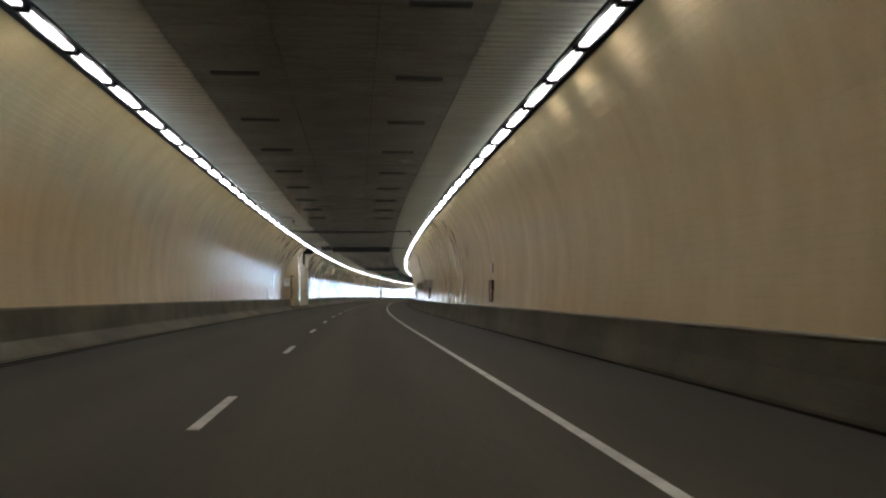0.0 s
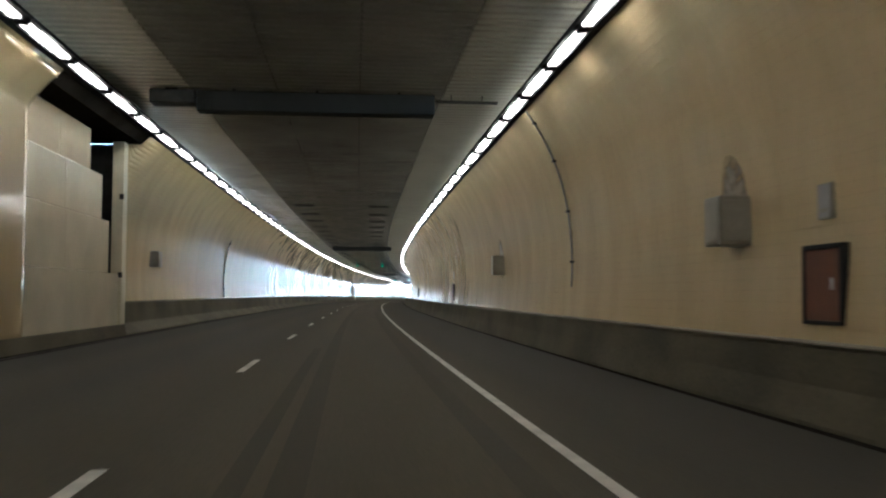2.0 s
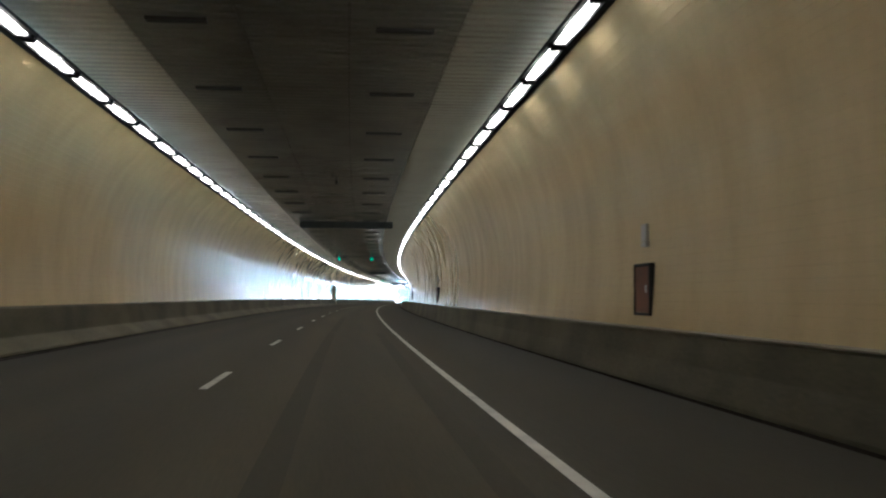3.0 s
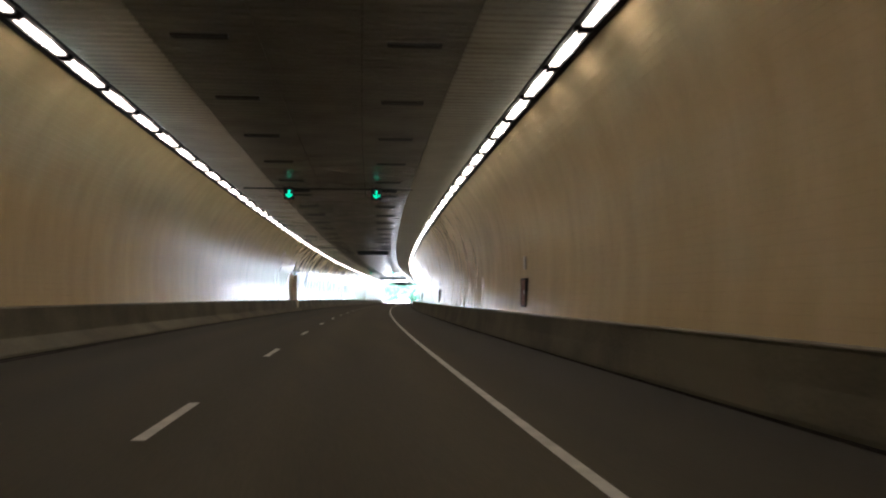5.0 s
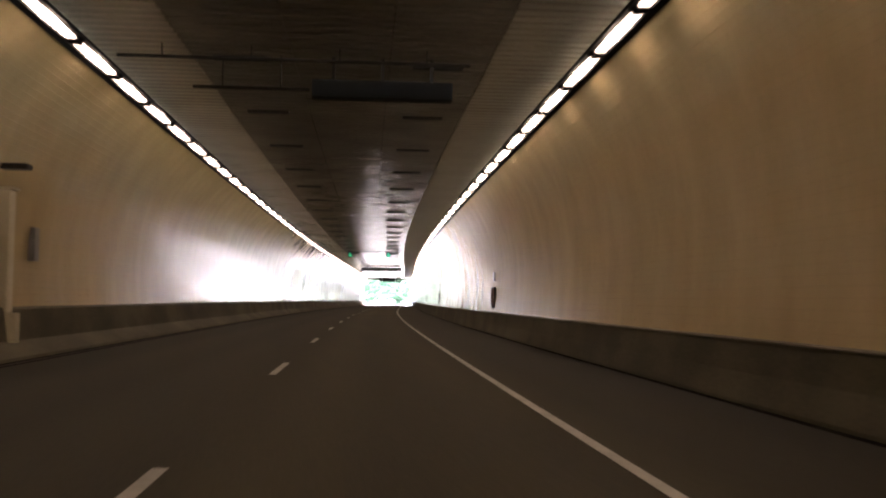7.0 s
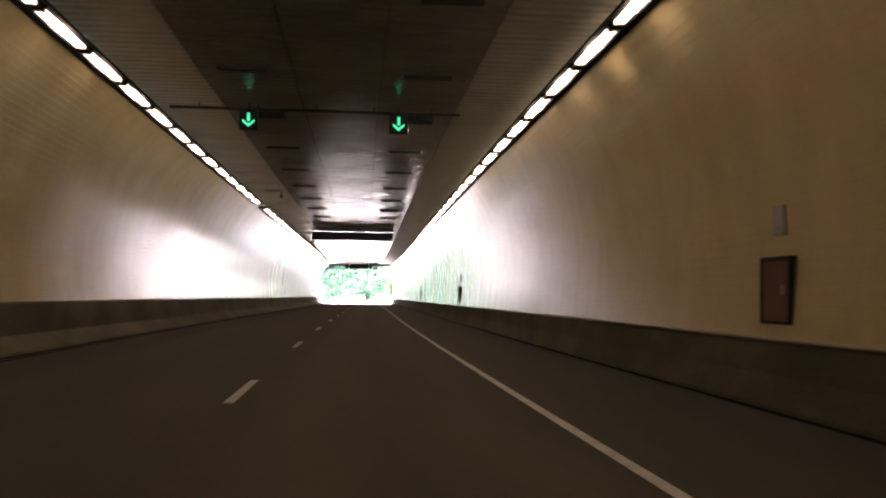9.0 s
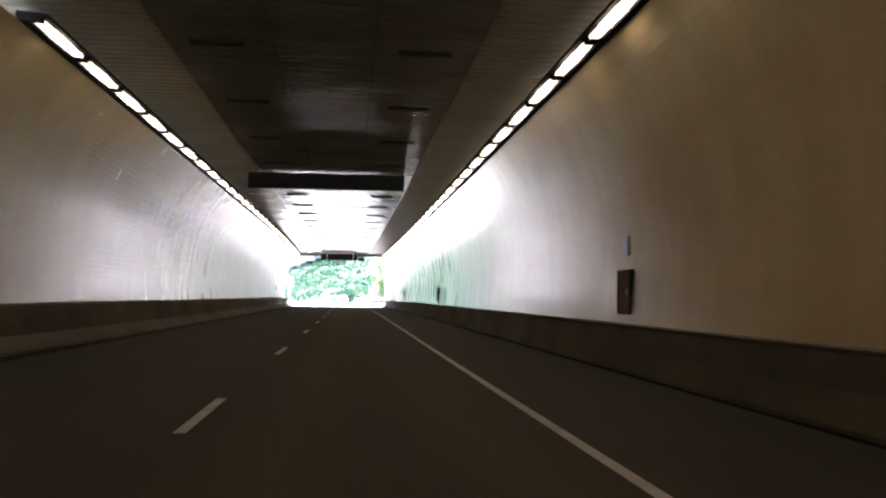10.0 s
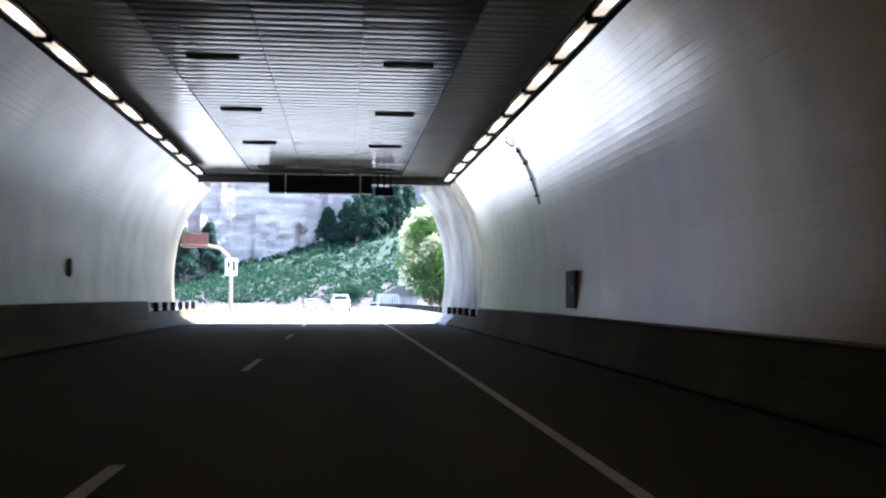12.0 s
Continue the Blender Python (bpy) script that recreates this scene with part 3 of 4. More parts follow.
# ---------- fittings on the right wall ----------
def wall_u(line, z):
    pts = sorted(line, key=lambda p: p[1])
    return float(np.interp(z, [p[1] for p in pts], [p[0] for p in pts]))


def cabinet(s, sign):
    """A hose and extinguisher cabinet let into the wall, with a pictogram plate above on some."""
    cab = new("fire_cabinet")
    u = wall_u(RIGHT_WALL, 1.4)
    bm = bmesh.new()
    for y0, y1, z0, z1 in ((-0.49, -0.43, 0.95, 1.9), (0.43, 0.49, 0.95, 1.9), (-0.43, 0.43, 0.95, 1.0), (-0.43, 0.43, 1.84, 1.9)):
        box(bm, -0.075, 0.10, y0, y1, z0, z1, 0.008)
    part("frame", bm, BLACKFACE, cab, "black steel cabinet frame")
    bm = bmesh.new()
    box(bm, -0.06, 0.04, -0.427, 0.427, 1.003, 1.837, 0.006)
    door = part("door", bm, REDBOX if sign else BLACKFACE, cab, "red-brown cabinet door" if sign else "black cabinet door")
    bm = bmesh.new()
    box(bm, -0.085, -0.062, -0.28, -0.24, 1.36, 1.5, 0.006)
    part("handle", bm, STEEL, door)
    cab.matrix_world = there(s, u, 0)
    tagged(cab, "red-brown fire cabinet let into the tiled wall" if sign else "dark fire cabinet let into the tiled wall", "cabinet", "fire cabinets")
    if sign:
        plate = new("pictogram_plate")
        v = wall_u(RIGHT_WALL, 2.35)
        bm = bmesh.new()
        box(bm, -0.05, 0.03, -0.17, 0.17, 2.2, 2.62, 0.006)
        part("plate", bm, TANBOX, plate)
        bm = bmesh.new()
        box(bm, -0.056, -0.052, -0.15, 0.15, 2.22, 2.6)
        part("blue_field", bm, BLUESIGN, plate, "faded blue field")
        for z in (2.3,):
            bm = bmesh.new()
            box(bm, -0.06, -0.0575, -0.09, 0.09, z - 0.025, z + 0.025)
            part("bar", bm, TANBOX, plate)
        plate.matrix_world = there(s, v, 0)
        tagged(plate, "small blue and white plate on the tiled wall above a cabinet", "sign", "pictogram plates")


for s in (-4.3, 41.4, 88.0, 133.5, 179.8, 226.2, 270.7, 316.6, 362.1, 408.0):
    cabinet(s - 0.55, True)
for s in (452.7, 489.2):
    cabinet(s - 0.2, False)


def wall_box(s, u, z, side, w, h, d, stain):
    b = new("control_box")
    x0, x1 = (-d, 0.06) if side > 0 else (-0.06, d)
    bm = bmesh.new()
    box(bm, x0, x1, -w / 2, w / 2, -h / 2, h / 2, 0.015)
    part("casing", bm, TANBOX if stain else GREYBOX, b)
    xf = x0 - 0.012 if side > 0 else x1 + 0.002
    bm = bmesh.new()
    box(bm, xf, xf + 0.01, -w / 2 + 0.05, w / 2 - 0.05, -h / 2 + 0.05, h / 2 - 0.05, 0.004)
    part("cover", bm, TANBOX if stain else GREYBOX, b)
    bm = bmesh.new()
    box(bm, x0 + 0.02, x1, -w / 2 - 0.004, -w / 2 - 0.016, -h / 2 + 0.06, h / 2 - 0.06, 0.004)
    part("side_plate", bm, TANBOX if stain else GREYBOX, b)
    if stain:
        # soot left on the tile round the far side of the box
        inv = there(s, u, z).inverted()
        bm = bmesh.new()
        ring = []
        for k in range(25):
            an = math.pi * (k / 24)
            y, h2 = 0.3 + 0.55 * math.cos(an), h / 2 - 0.1 + 0.75 * math.sin(an) ** 0.8
            ring.append((y, h2))
        ring += [(-0.2, -h / 2 - 0.2), (0.35, -h / 2 - 0.45), (0.8, -h / 2 - 0.2)]
        ring = [inv @ at(s + y, wall_u(RIGHT_WALL, z + h2) - 0.004, z + h2) for y, h2 in ring]
        mid = bm.verts.new(inv @ at(s + 0.3, wall_u(RIGHT_WALL, z) - 0.004, z))
        edge = [bm.verts.new(q) for q in ring]
        for q, r in zip(edge, edge[1:] + edge[:1]):
            bm.faces.new((mid, q, r))
        part("soot_mark", bm, SOOT, b, "sooty smear on the tile")
    b.matrix_world = there(s, u, z)
    return tagged(b, "grey steel control box bolted to the tiled wall", "box", "control boxes")


wall_box(90.0, wall_u(RIGHT_WALL, 2.3), 2.35, 1, 0.6, 0.7, 0.46, True)
wall_box(113.1, wall_u(RIGHT_WALL, 2.3), 2.4, 1, 0.6, 0.7, 0.42, True)
wall_box(115.3, wall_u(LEFT_WALL, 2.6), 2.6, -1, 0.75, 0.6, 0.32, False)
wall_box(293.2, wall_u(LEFT_WALL, 2.4), 2.4, -1, 0.3, 0.75, 0.14, False)
wall_box(493.0, wall_u(LEFT_WALL, 2.0), 2.0, -1, 0.22, 0.5, 0.09, False)


def wall_conduit(s, line, z0, z1, side):
    c = new("wall_conduit")
    inv = there(s, 0, 0).inverted()
    zs = [z0 + (z1 - z0) * k / 14 for k in range(15)]
    path = [inv @ at(s, wall_u(line, z) - side * 0.035, z) for z in zs]
    bm = bmesh.new()
    tube(bm, path, 0.025, 8)
    part("tube", bm, GREYBOX, c)
    for k in (2, 6, 10, 13):
        bm = bmesh.new()
        p = path[k]
        box(bm, p.x - 0.06, p.x + 0.06, -0.07, 0.07, p.z - 0.03, p.z + 0.03, 0.008)
        part("clip", bm, DARK, c)
    c.matrix_world = there(s, 0, 0)
    return tagged(c, "dark conduit clipped up the curved tile wall", "conduit", "wall conduits")


wall_conduit(101.0, RIGHT_WALL, 1.5, 5.98, 1)
wall_conduit(135.0, LEFT_WALL, 1.1, 4.4, -1)
wall_conduit(492.3, RIGHT_WALL, 3.9, 5.5, 1)
hook = new("wall_bracket")
bm = bmesh.new()
tube(bm, [(0.12, 0, 0.2), (-0.12, 0, 0.12), (-0.14, 0, -0.04), (0.02, 0, -0.16), (0.2, 0, -0.16)], 0.028, 8)
part("bar", bm, DARK, hook)
hook.matrix_world = there(492.6, wall_u(RIGHT_WALL, 5.72), 5.75)
tagged(hook, "bent dark steel bracket on the tiled wall", "bracket")

# ---------- fittings on the left wall ----------
# the equipment recess: the tile swells out to a flat front of stacked panels beside a dark gap
BAY_U = -5.17
bay = new("equipment_bay")
bm = bmesh.new()
rows = []
heights = [0.345 + (6.04 - 0.345) * k / 48 for k in range(49)]
for k in range(41):
    s = 91.4 + (NICHE0 - 91.4) * k / 40
    w = min(1.0, (k / 30.0)) ** 0.7
    w = w * w * (3 - 2 * w)
    row = []
    for z in heights:
        wall = wall_u(LEFT_WALL, max(z, 0.97)) - 0.03
        row.append((wall + w * (max(0.0, BAY_U - wall) + 0.035), z))
    rows.append([bm.verts.new(at(s, u, z)) for u, z in row + [(-6.2, 6.04), (-6.2, 0.345)]])
for a, b in zip(rows, rows[1:]):
    for k in range(len(a)):
        bm.faces.new((a[k], a[(k + 1) % len(a)], b[(k + 1) % len(a)], b[k]))
bm.faces.new(rows[0][::-1])
bm.faces.new(rows[-1])
part("swelling", bm, TILE, bay, "cream tile face swelling out over the barrier", True)
bm = bmesh.new()
sweep(bm, [(-5.055, 0.008), (-5.11, 0.34), (-5.7, 0.34), (-5.7, 0.008)], 91.0, 107.2, 2)
part("kerb", bm, CONCRETE, bay, "dark stained kerb")
# lintel, back and cheeks are near black: the recess's shade in their colour
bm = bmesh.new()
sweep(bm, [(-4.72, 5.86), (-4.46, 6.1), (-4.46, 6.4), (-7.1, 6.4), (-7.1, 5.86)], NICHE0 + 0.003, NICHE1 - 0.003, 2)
part("lintel", bm, VOID, bay, "concrete lintel, its shade in a near-black colour")
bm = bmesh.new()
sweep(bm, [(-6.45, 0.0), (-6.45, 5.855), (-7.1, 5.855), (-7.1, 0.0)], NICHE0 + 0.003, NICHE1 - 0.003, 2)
part("back_wall", bm, DARK, bay, "concrete back of the recess, shade in its colour")
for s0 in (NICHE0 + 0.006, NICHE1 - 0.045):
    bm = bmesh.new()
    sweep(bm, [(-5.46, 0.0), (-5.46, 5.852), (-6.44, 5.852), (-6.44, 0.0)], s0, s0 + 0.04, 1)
    part("cheek", bm, DARK, bay, "side of the recess, shade in its colour")
# the top tier's shade is put into its browner colour
for z0, z1, s1, face, stuff in ((0.345, 1.86, 106.5, BAY_U, PANEL), (1.88, 3.36, 105.45, BAY_U - 0.04, PANEL), (3.38, 4.62, 104.75, BAY_U - 0.08, PANEL), (4.64, 5.8, 104.0, BAY_U - 0.22, RENDERED)):
    for s0, s2 in ((NICHE0 + 0.01, 101.2), (101.215, s1)):
        bm = bmesh.new()
        sweep(bm, [(face, z0), (face, z1 - 0.015), (face - 0.015, z1), (face - 0.12, z1), (face - 0.12, z0)], s0, s2, 2)
        part("panel", bm, stuff, bay, "pale painted panel" if stuff is PANEL else "upper panel, its shade put into a brown tone")
bm = bmesh.new()
sweep(bm, [(-5.42, 0.345), (-5.13, 0.345), (-5.1, 0.4), (-5.1, 5.85), (-5.42, 5.85)], 106.62, 107.15, 0.6)
post = part("post", bm, PANEL, bay, "pale steel corner post")
for z in (1.75, 4.1):
    bm = bmesh.new()
    sweep(bm, [(-5.2, z), (-5.075, z), (-5.075, z + 0.16), (-5.2, z + 0.16)], 106.56, 106.616, 0.1)
    part("hinge", bm, DARK, post)
tagged(bay, "stacked pale panels closing a dark equipment recess in the tile wall", "bay")

notice = new("notice_sign")
bm = bmesh.new()
box(bm, -0.25, 0.25, -0.012, 0.012, 2.2, 2.9, 0.006)
part("board", bm, WHITE, notice)
for k, (z, w) in enumerate(((2.78, 0.17), (2.68, 0.19), (2.58, 0.14))):
    bm = bmesh.new()
    box(bm, -w, w, -0.018, -0.0135, z - 0.018, z + 0.018)
    part("bar", bm, DARK, notice)
bm = bmesh.new()
tube(bm, [(-0.06, -0.016, 2.45), (0.05, -0.016, 2.38), (-0.02, -0.016, 2.32), (0.07, -0.016, 2.27)], 0.02, 6)
part("symbol", bm, DARK, notice)
bm = bmesh.new()
tube(bm, [(0.0, 0.05, 0.9), (0.0, 0.05, 3.0)], 0.035, 8)
part("post", bm, GREYBOX, notice)
notice.matrix_world = there(90.4, -5.72, 0)
tagged(notice, "white notice sign with dark writing on a steel post", "sign")
call = new("call_box")
bm = bmesh.new()
box(bm, -0.06, 0.2, -0.1, 0.1, 1.55, 1.95, 0.02)
part("casing", bm, GREYBOX, call)
bm = bmesh.new()
tube(bm, [(0, 0.0, 1.0), (0, 0.0, 3.1)], 0.05, 8)
part("post", bm, DARK, call)
bm = bmesh.new()
box(bm, -0.2, 0.2, -0.12, 0.12, 3.1, 3.25, 0.03)
part("hood", bm, DARK, call)
call.matrix_world = there(92.9, -5.53, 0)
tagged(call, "dark call box post with a small hood on the barrier", "call box")

column = new("wall_column")
bm = bmesh.new()
box(bm, -0.42, 0.04, -0.17, 0.17, 0.9, 3.35, 0.03)
part("shaft", bm, PANEL, column)
bm = bmesh.new()
box(bm, -0.42, 0.1, -0.2, 0.2, 3.36, 3.42, 0.01)
part("cap", bm, PANEL, column)
bm = bmesh.new()
box(bm, -0.3, 0.35, -0.18, 0.18, 3.78, 3.9, 0.04)
part("lamp_hood", bm, DARK, column, "dark hood above the column")
bm = bmesh.new()
tube(bm, [(-0.38, 0, 3.4), (-0.3, 0, 3.84)], 0.03, 8)
part("bracket", bm, DARK, column)
bm = bmesh.new()
box(bm, -0.1, 0.2, -0.15, 0.15, 0.3, 0.9, 0.02)
part("foot", bm, PANEL, column)
column.matrix_world = there(290.8, -5.62, 0)
tagged(column, "pale steel column with a dark hood against the wall", "column")

# ---------- the portal and outside ----------
road_out = swept("road_outside", [(-24.0, -0.004), (6.6, -0.004), (6.6, -0.5), (-24.0, -0.5)], PORTAL + 3.4, 690, 5, PAVING)
tagged(road_out, "sunlit pale concrete carriageway outside the tunnel", "road", kind="structure")
bm = bmesh.new()
COLLAR = 4.2
inner0 = [(-6.05, 0.0)] + [(u - 0.06, z) for u, z in LEFT_WALL] + [(-4.5, CEIL), (6.1, CEIL)] + RIGHT_WALL[::-1] + [(7.3, 0.0)]
inner1 = [(-6.15, 0.0)] + [(u - 0.1, z + 0.05) for u, z in LEFT_WALL] + [(-4.3, CEIL + 0.1), (5.3, CEIL + 0.1)] + [(max(6.3 if z < 3.5 else 0, u - 0.95), z + 0.1) for u, z in RIGHT_WALL[::-1]] + [(6.3, 0.0)]
loops = []


def skewed(s, u):
    """The mouth is cut a little aslant."""
    return PORTAL + 0.004 + (s - PORTAL) * (0.86 + 0.14 * min(1.0, max(0.0, (u + 6.2) / 13.0)))


for s, line in ((PORTAL + 0.004, inner0), (PORTAL + 1.4, [(0.65 * a[0] + 0.35 * b[0], 0.65 * a[1] + 0.35 * b[1]) for a, b in zip(inner0, inner1)]), (PORTAL + COLLAR, inner1)):
    loops.append([bm.verts.new(at(skewed(s, u), u, z)) for u, z in line])
centre = 0.6
outer = [bm.verts.new(at(skewed(PORTAL + COLLAR, u), centre + (u - centre) * 1.22, z * 1.22)) for u, z in inner1]
outer0 = [bm.verts.new(at(PORTAL + 0.004, centre + (u - centre) * 1.22, z * 1.22)) for u, z in inner1]
for a, b in zip(loops + [outer], loops[1:] + [outer, outer0]):
    if a is b:
        continue
    for k in range(len(a) - 1):
        bm.faces.new((a[k], a[k + 1], b[k + 1], b[k]))
portal = mesh_object("portal_collar", bm, ROCKFACE)
tagged(portal, "weathered grey concrete collar of the tunnel portal", "portal", kind="structure")

# hillside over the tunnel, and the valley sides ahead
PH = float(np.interp(PORTAL, S_ALL, HEAD))
PZ = float(np.interp(PORTAL, S_ALL, LINE_Z))


def out(a, b, z):
    """A place a metres right of the lane line and b metres beyond the portal, straight on."""
    h = PH
    o = at(PORTAL, 0, 0)
    return Vector((o.x + a * math.cos(h) + b * math.sin(h), o.y - a * math.sin(h) + b * math.cos(h), PZ + z))


def bumps(x, y, k):
    return noise.noise(Vector((x * k, y * k, 3.1)))


def cliff_foot(a):
    """How far beyond the portal the cliffs stand."""
    return 170 + 0.2 * a + 10 * bumps(a * 1.3, 7, 0.03)


def valley(a, b):
    """Height of the land: the flat valley floor and a green slope rising to the cliffs."""
    toe = 118 - 0.25 * min(a, 20.0) + 6 * bumps(a, b, 0.02)
    rise = max(0.0, b - toe)
    gain = 0.24 + 0.0034 * max(-35.0, min(25.0, a))
    # bank right of the mouth: out of view, added to shade the road
    bank = min(max(0.0, a - 8.5) * 6, 12) * max(0.0, min(1.0, (27 - b) / 22)) + min(max(0.0, a - 30.0) * 0.9, 14)
    return -0.5 + bank + rise * gain + (1.3 * bumps(a, b, 0.05) + 0.5 * bumps(a, b, 0.22)) * min(1, rise / 20)


bm = bmesh.new()
grid = []
NA, NB = 150, 100
for j in range(NB + 1):
    b = 4.3 + 230 * (j / NB)
    row = []
    for i in range(NA + 1):
        a = 5 + 170 * ((i / NA) * 2 - 1)
        row.append(bm.verts.new(out(a, b, valley(a, b))))
    grid.append(row)
for j in range(NB):
    for i in range(NA):
        bm.faces.new((grid[j][i], grid[j][i + 1], grid[j + 1][i + 1], grid[j + 1][i]))

# the cliffs: stepped courses of blocks, set back as they rise
cm = bmesh.new()
rows = []
rng = random.Random(3)
ledge = [0.0]
for j in range(84):
    ledge.append(ledge[-1] + (rng.uniform(0.4, 1.2) if rng.random() < 0.16 else rng.uniform(0.0, 0.12)))
for j in range(84):
    z = -2 + j * 1.3
    row = []
    for i in range(251):
        a = -120 + i
        block = noise.cell(Vector((a * 0.16 + 5 * bumps(a, 3, 0.05), z * 0.11, 1.7)))
        small = noise.cell(Vector((a * 0.45, z * 0.35, 4.2)))
        deep = 1.8 * abs(bumps(a, z * 0.3, 0.045)) + 0.9 * block + 0.3 * small + (2.2 if abs(bumps(a * 1.0, z * 0.06, 0.11)) < 0.035 else 0.0) + 0.4 * bumps(a, z, 0.3)
        row.append(cm.verts.new(out(a, cliff_foot(a) + ledge[j] + deep, z)))
    rows.append(row)
for q, r in zip(rows, rows[1:]):
    for i in range(250):
        cm.faces.new((q[i], q[i + 1], r[i + 1], r[i]))


def land_material(name, green):
    m = bpy.data.materials.new(name)
    m.use_nodes = True
    n, l = m.node_tree.nodes, m.node_tree.links
    bs = n["Principled BSDF"]
    bs.inputs["Roughness"].default_value = 0.9
    geo, co = n.new("ShaderNodeNewGeometry"), n.new("ShaderNodeTexCoord")
    sep = n.new("ShaderNodeSeparateXYZ")
    l.new(geo.outputs["True Normal"], sep.inputs[0])
    up = n.new("ShaderNodeMapRange")
    up.inputs[1].default_value, up.inputs[2].default_value = 0.55, 0.78
    l.new(sep.outputs[2], up.inputs[0])
    tone = []
    for sc, stretch, lo, hi in ((0.6, (1, 1, 1), (0.012, 0.036, 0.024), (0.032, 0.056, 0.045)), (0.14, (1, 1, 6), (0.34, 0.275, 0.25), (0.52, 0.44, 0.405))):
        mp, nz, rp = n.new("ShaderNodeMapping"), n.new("ShaderNodeTexNoise"), n.new("ShaderNodeValToRGB")
        mp.inputs["Scale"].default_value = stretch
        nz.inputs["Scale"].default_value, nz.inputs["Detail"].default_value = sc, 8
        l.new(co.outputs["Object"], mp.inputs[0])
        l.new(mp.outputs[0], nz.inputs["Vector"])
        l.new(nz.outputs[0], rp.inputs[0])
        rp.color_ramp.elements[0].position, rp.color_ramp.elements[1].position = 0.35, 0.66
        rp.color_ramp.elements[0].color, rp.color_ramp.elements[1].color = (*lo, 1), (*hi, 1)
        tone.append(rp)
    mix = n.new("ShaderNodeMix")
    mix.data_type = "RGBA"
    if green:
        l.new(up.outputs[0], mix.inputs["Factor"])
    else:
        mix.inputs["Factor"].default_value = 0.0
    l.new(tone[1].outputs[0], mix.inputs["A"])
    l.new(tone[0].outputs[0], mix.inputs["B"])
    if green:
        # bare purplish road-cut rock low on the slope
        hz, low, spot, bare = n.new("ShaderNodeSeparateXYZ"), n.new("ShaderNodeMapRange"), n.new("ShaderNodeTexNoise"), n.new("ShaderNodeMix")
        l.new(co.outputs["Object"], hz.inputs[0])
        spot.inputs["Scale"].default_value, spot.inputs["Detail"].default_value = 0.12, 6
        l.new(co.outputs["Object"], spot.inputs["Vector"])
        drop = n.new("ShaderNodeMath")
        drop.operation = "MULTIPLY_ADD"
        drop.inputs[1].default_value = -14.0
        l.new(spot.outputs[0], drop.inputs[0])
        l.new(hz.outputs[2], drop.inputs[2])
        low.inputs[1].default_value, low.inputs[2].default_value, low.inputs[3].default_value, low.inputs[4].default_value = PZ - 5.0, PZ - 1.5, 1.0, 0.0
        l.new(drop.outputs[0], low.inputs[0])
        bare.data_type = "RGBA"
        bare.inputs["B"].default_value = (0.060, 0.052, 0.062, 1)
        l.new(low.outputs[0], bare.inputs["Factor"])
        l.new(mix.outputs["Result"], bare.inputs["A"])
        l.new(bare.outputs["Result"], bs.inputs["Base Color"])
    else:
        l.new(mix.outputs["Result"], bs.inputs["Base Color"])
    bp, bz = n.new("ShaderNodeBump"), n.new("ShaderNodeTexNoise")
    bz.inputs["Scale"].default_value, bz.inputs["Detail"].default_value = 0.7, 8
    l.new(co.outputs["Object"], bz.inputs["Vector"])
    bp.inputs["Strength"].default_value, bp.inputs["Distance"].default_value = 0.7, 0.8
    l.new(bz.outputs[0], bp.inputs["Height"])
    l.new(bp.outputs[0], bs.inputs["Normal"])
    return m


LAND = land_material("canyon land", True)
cliff = mesh_object("cliff", cm, land_material("canyon rock", False))
tagged(cliff, "pinkish grey layered canyon cliff above the slope", "cliff", kind="structure")
hill = mesh_object("hillside", bm, LAND)
tagged(hill, "green shrubby canyon slope below the cliffs", "hillside", kind="structure")
bm = bmesh.new()
bmesh.ops.create_grid(bm, x_segments=2, y_segments=2, size=2500, matrix=Matrix.Translation(out(0, 2504, -0.9)))
ground = mesh_object("ground", bm, LAND)
# the mountain over the tunnel mouth, unseen from the road and added for shade
bm = bmesh.new()
rows = []
for j in range(31):
    b = 4.25 - 2.0 * j
    row = []
    for i in range(61):
        a = -60 + 2.2 * i
        z = 8.2 + 0.75 * (4.25 - b) + min(max(0.0, a - 8.5) * 6, 14) + 1.5 * abs(bumps(a, b, 0.09)) * min(1, j / 2)
        row.append(bm.verts.new(out(a, b, z)))
    rows.append(row)
front = [bm.verts.new(out(-60 + 2.2 * i, 4.25, 7.9 if abs(-60 + 2.2 * i - 0.6) < 8.5 else -0.95)) for i in range(61)]
for q, w in zip([front] + rows, rows):
    for i in range(60):
        bm.faces.new((q[i], q[i + 1], w[i + 1], w[i]))
mountain = mesh_object("mountain", bm, LAND)
tagged(mountain, "steep rocky mountainside over the tunnel mouth, unseen, added for shade", "hillside", kind="structure")
tagged(ground, "scrubby valley floor reaching the horizon", "ground", kind="structure")

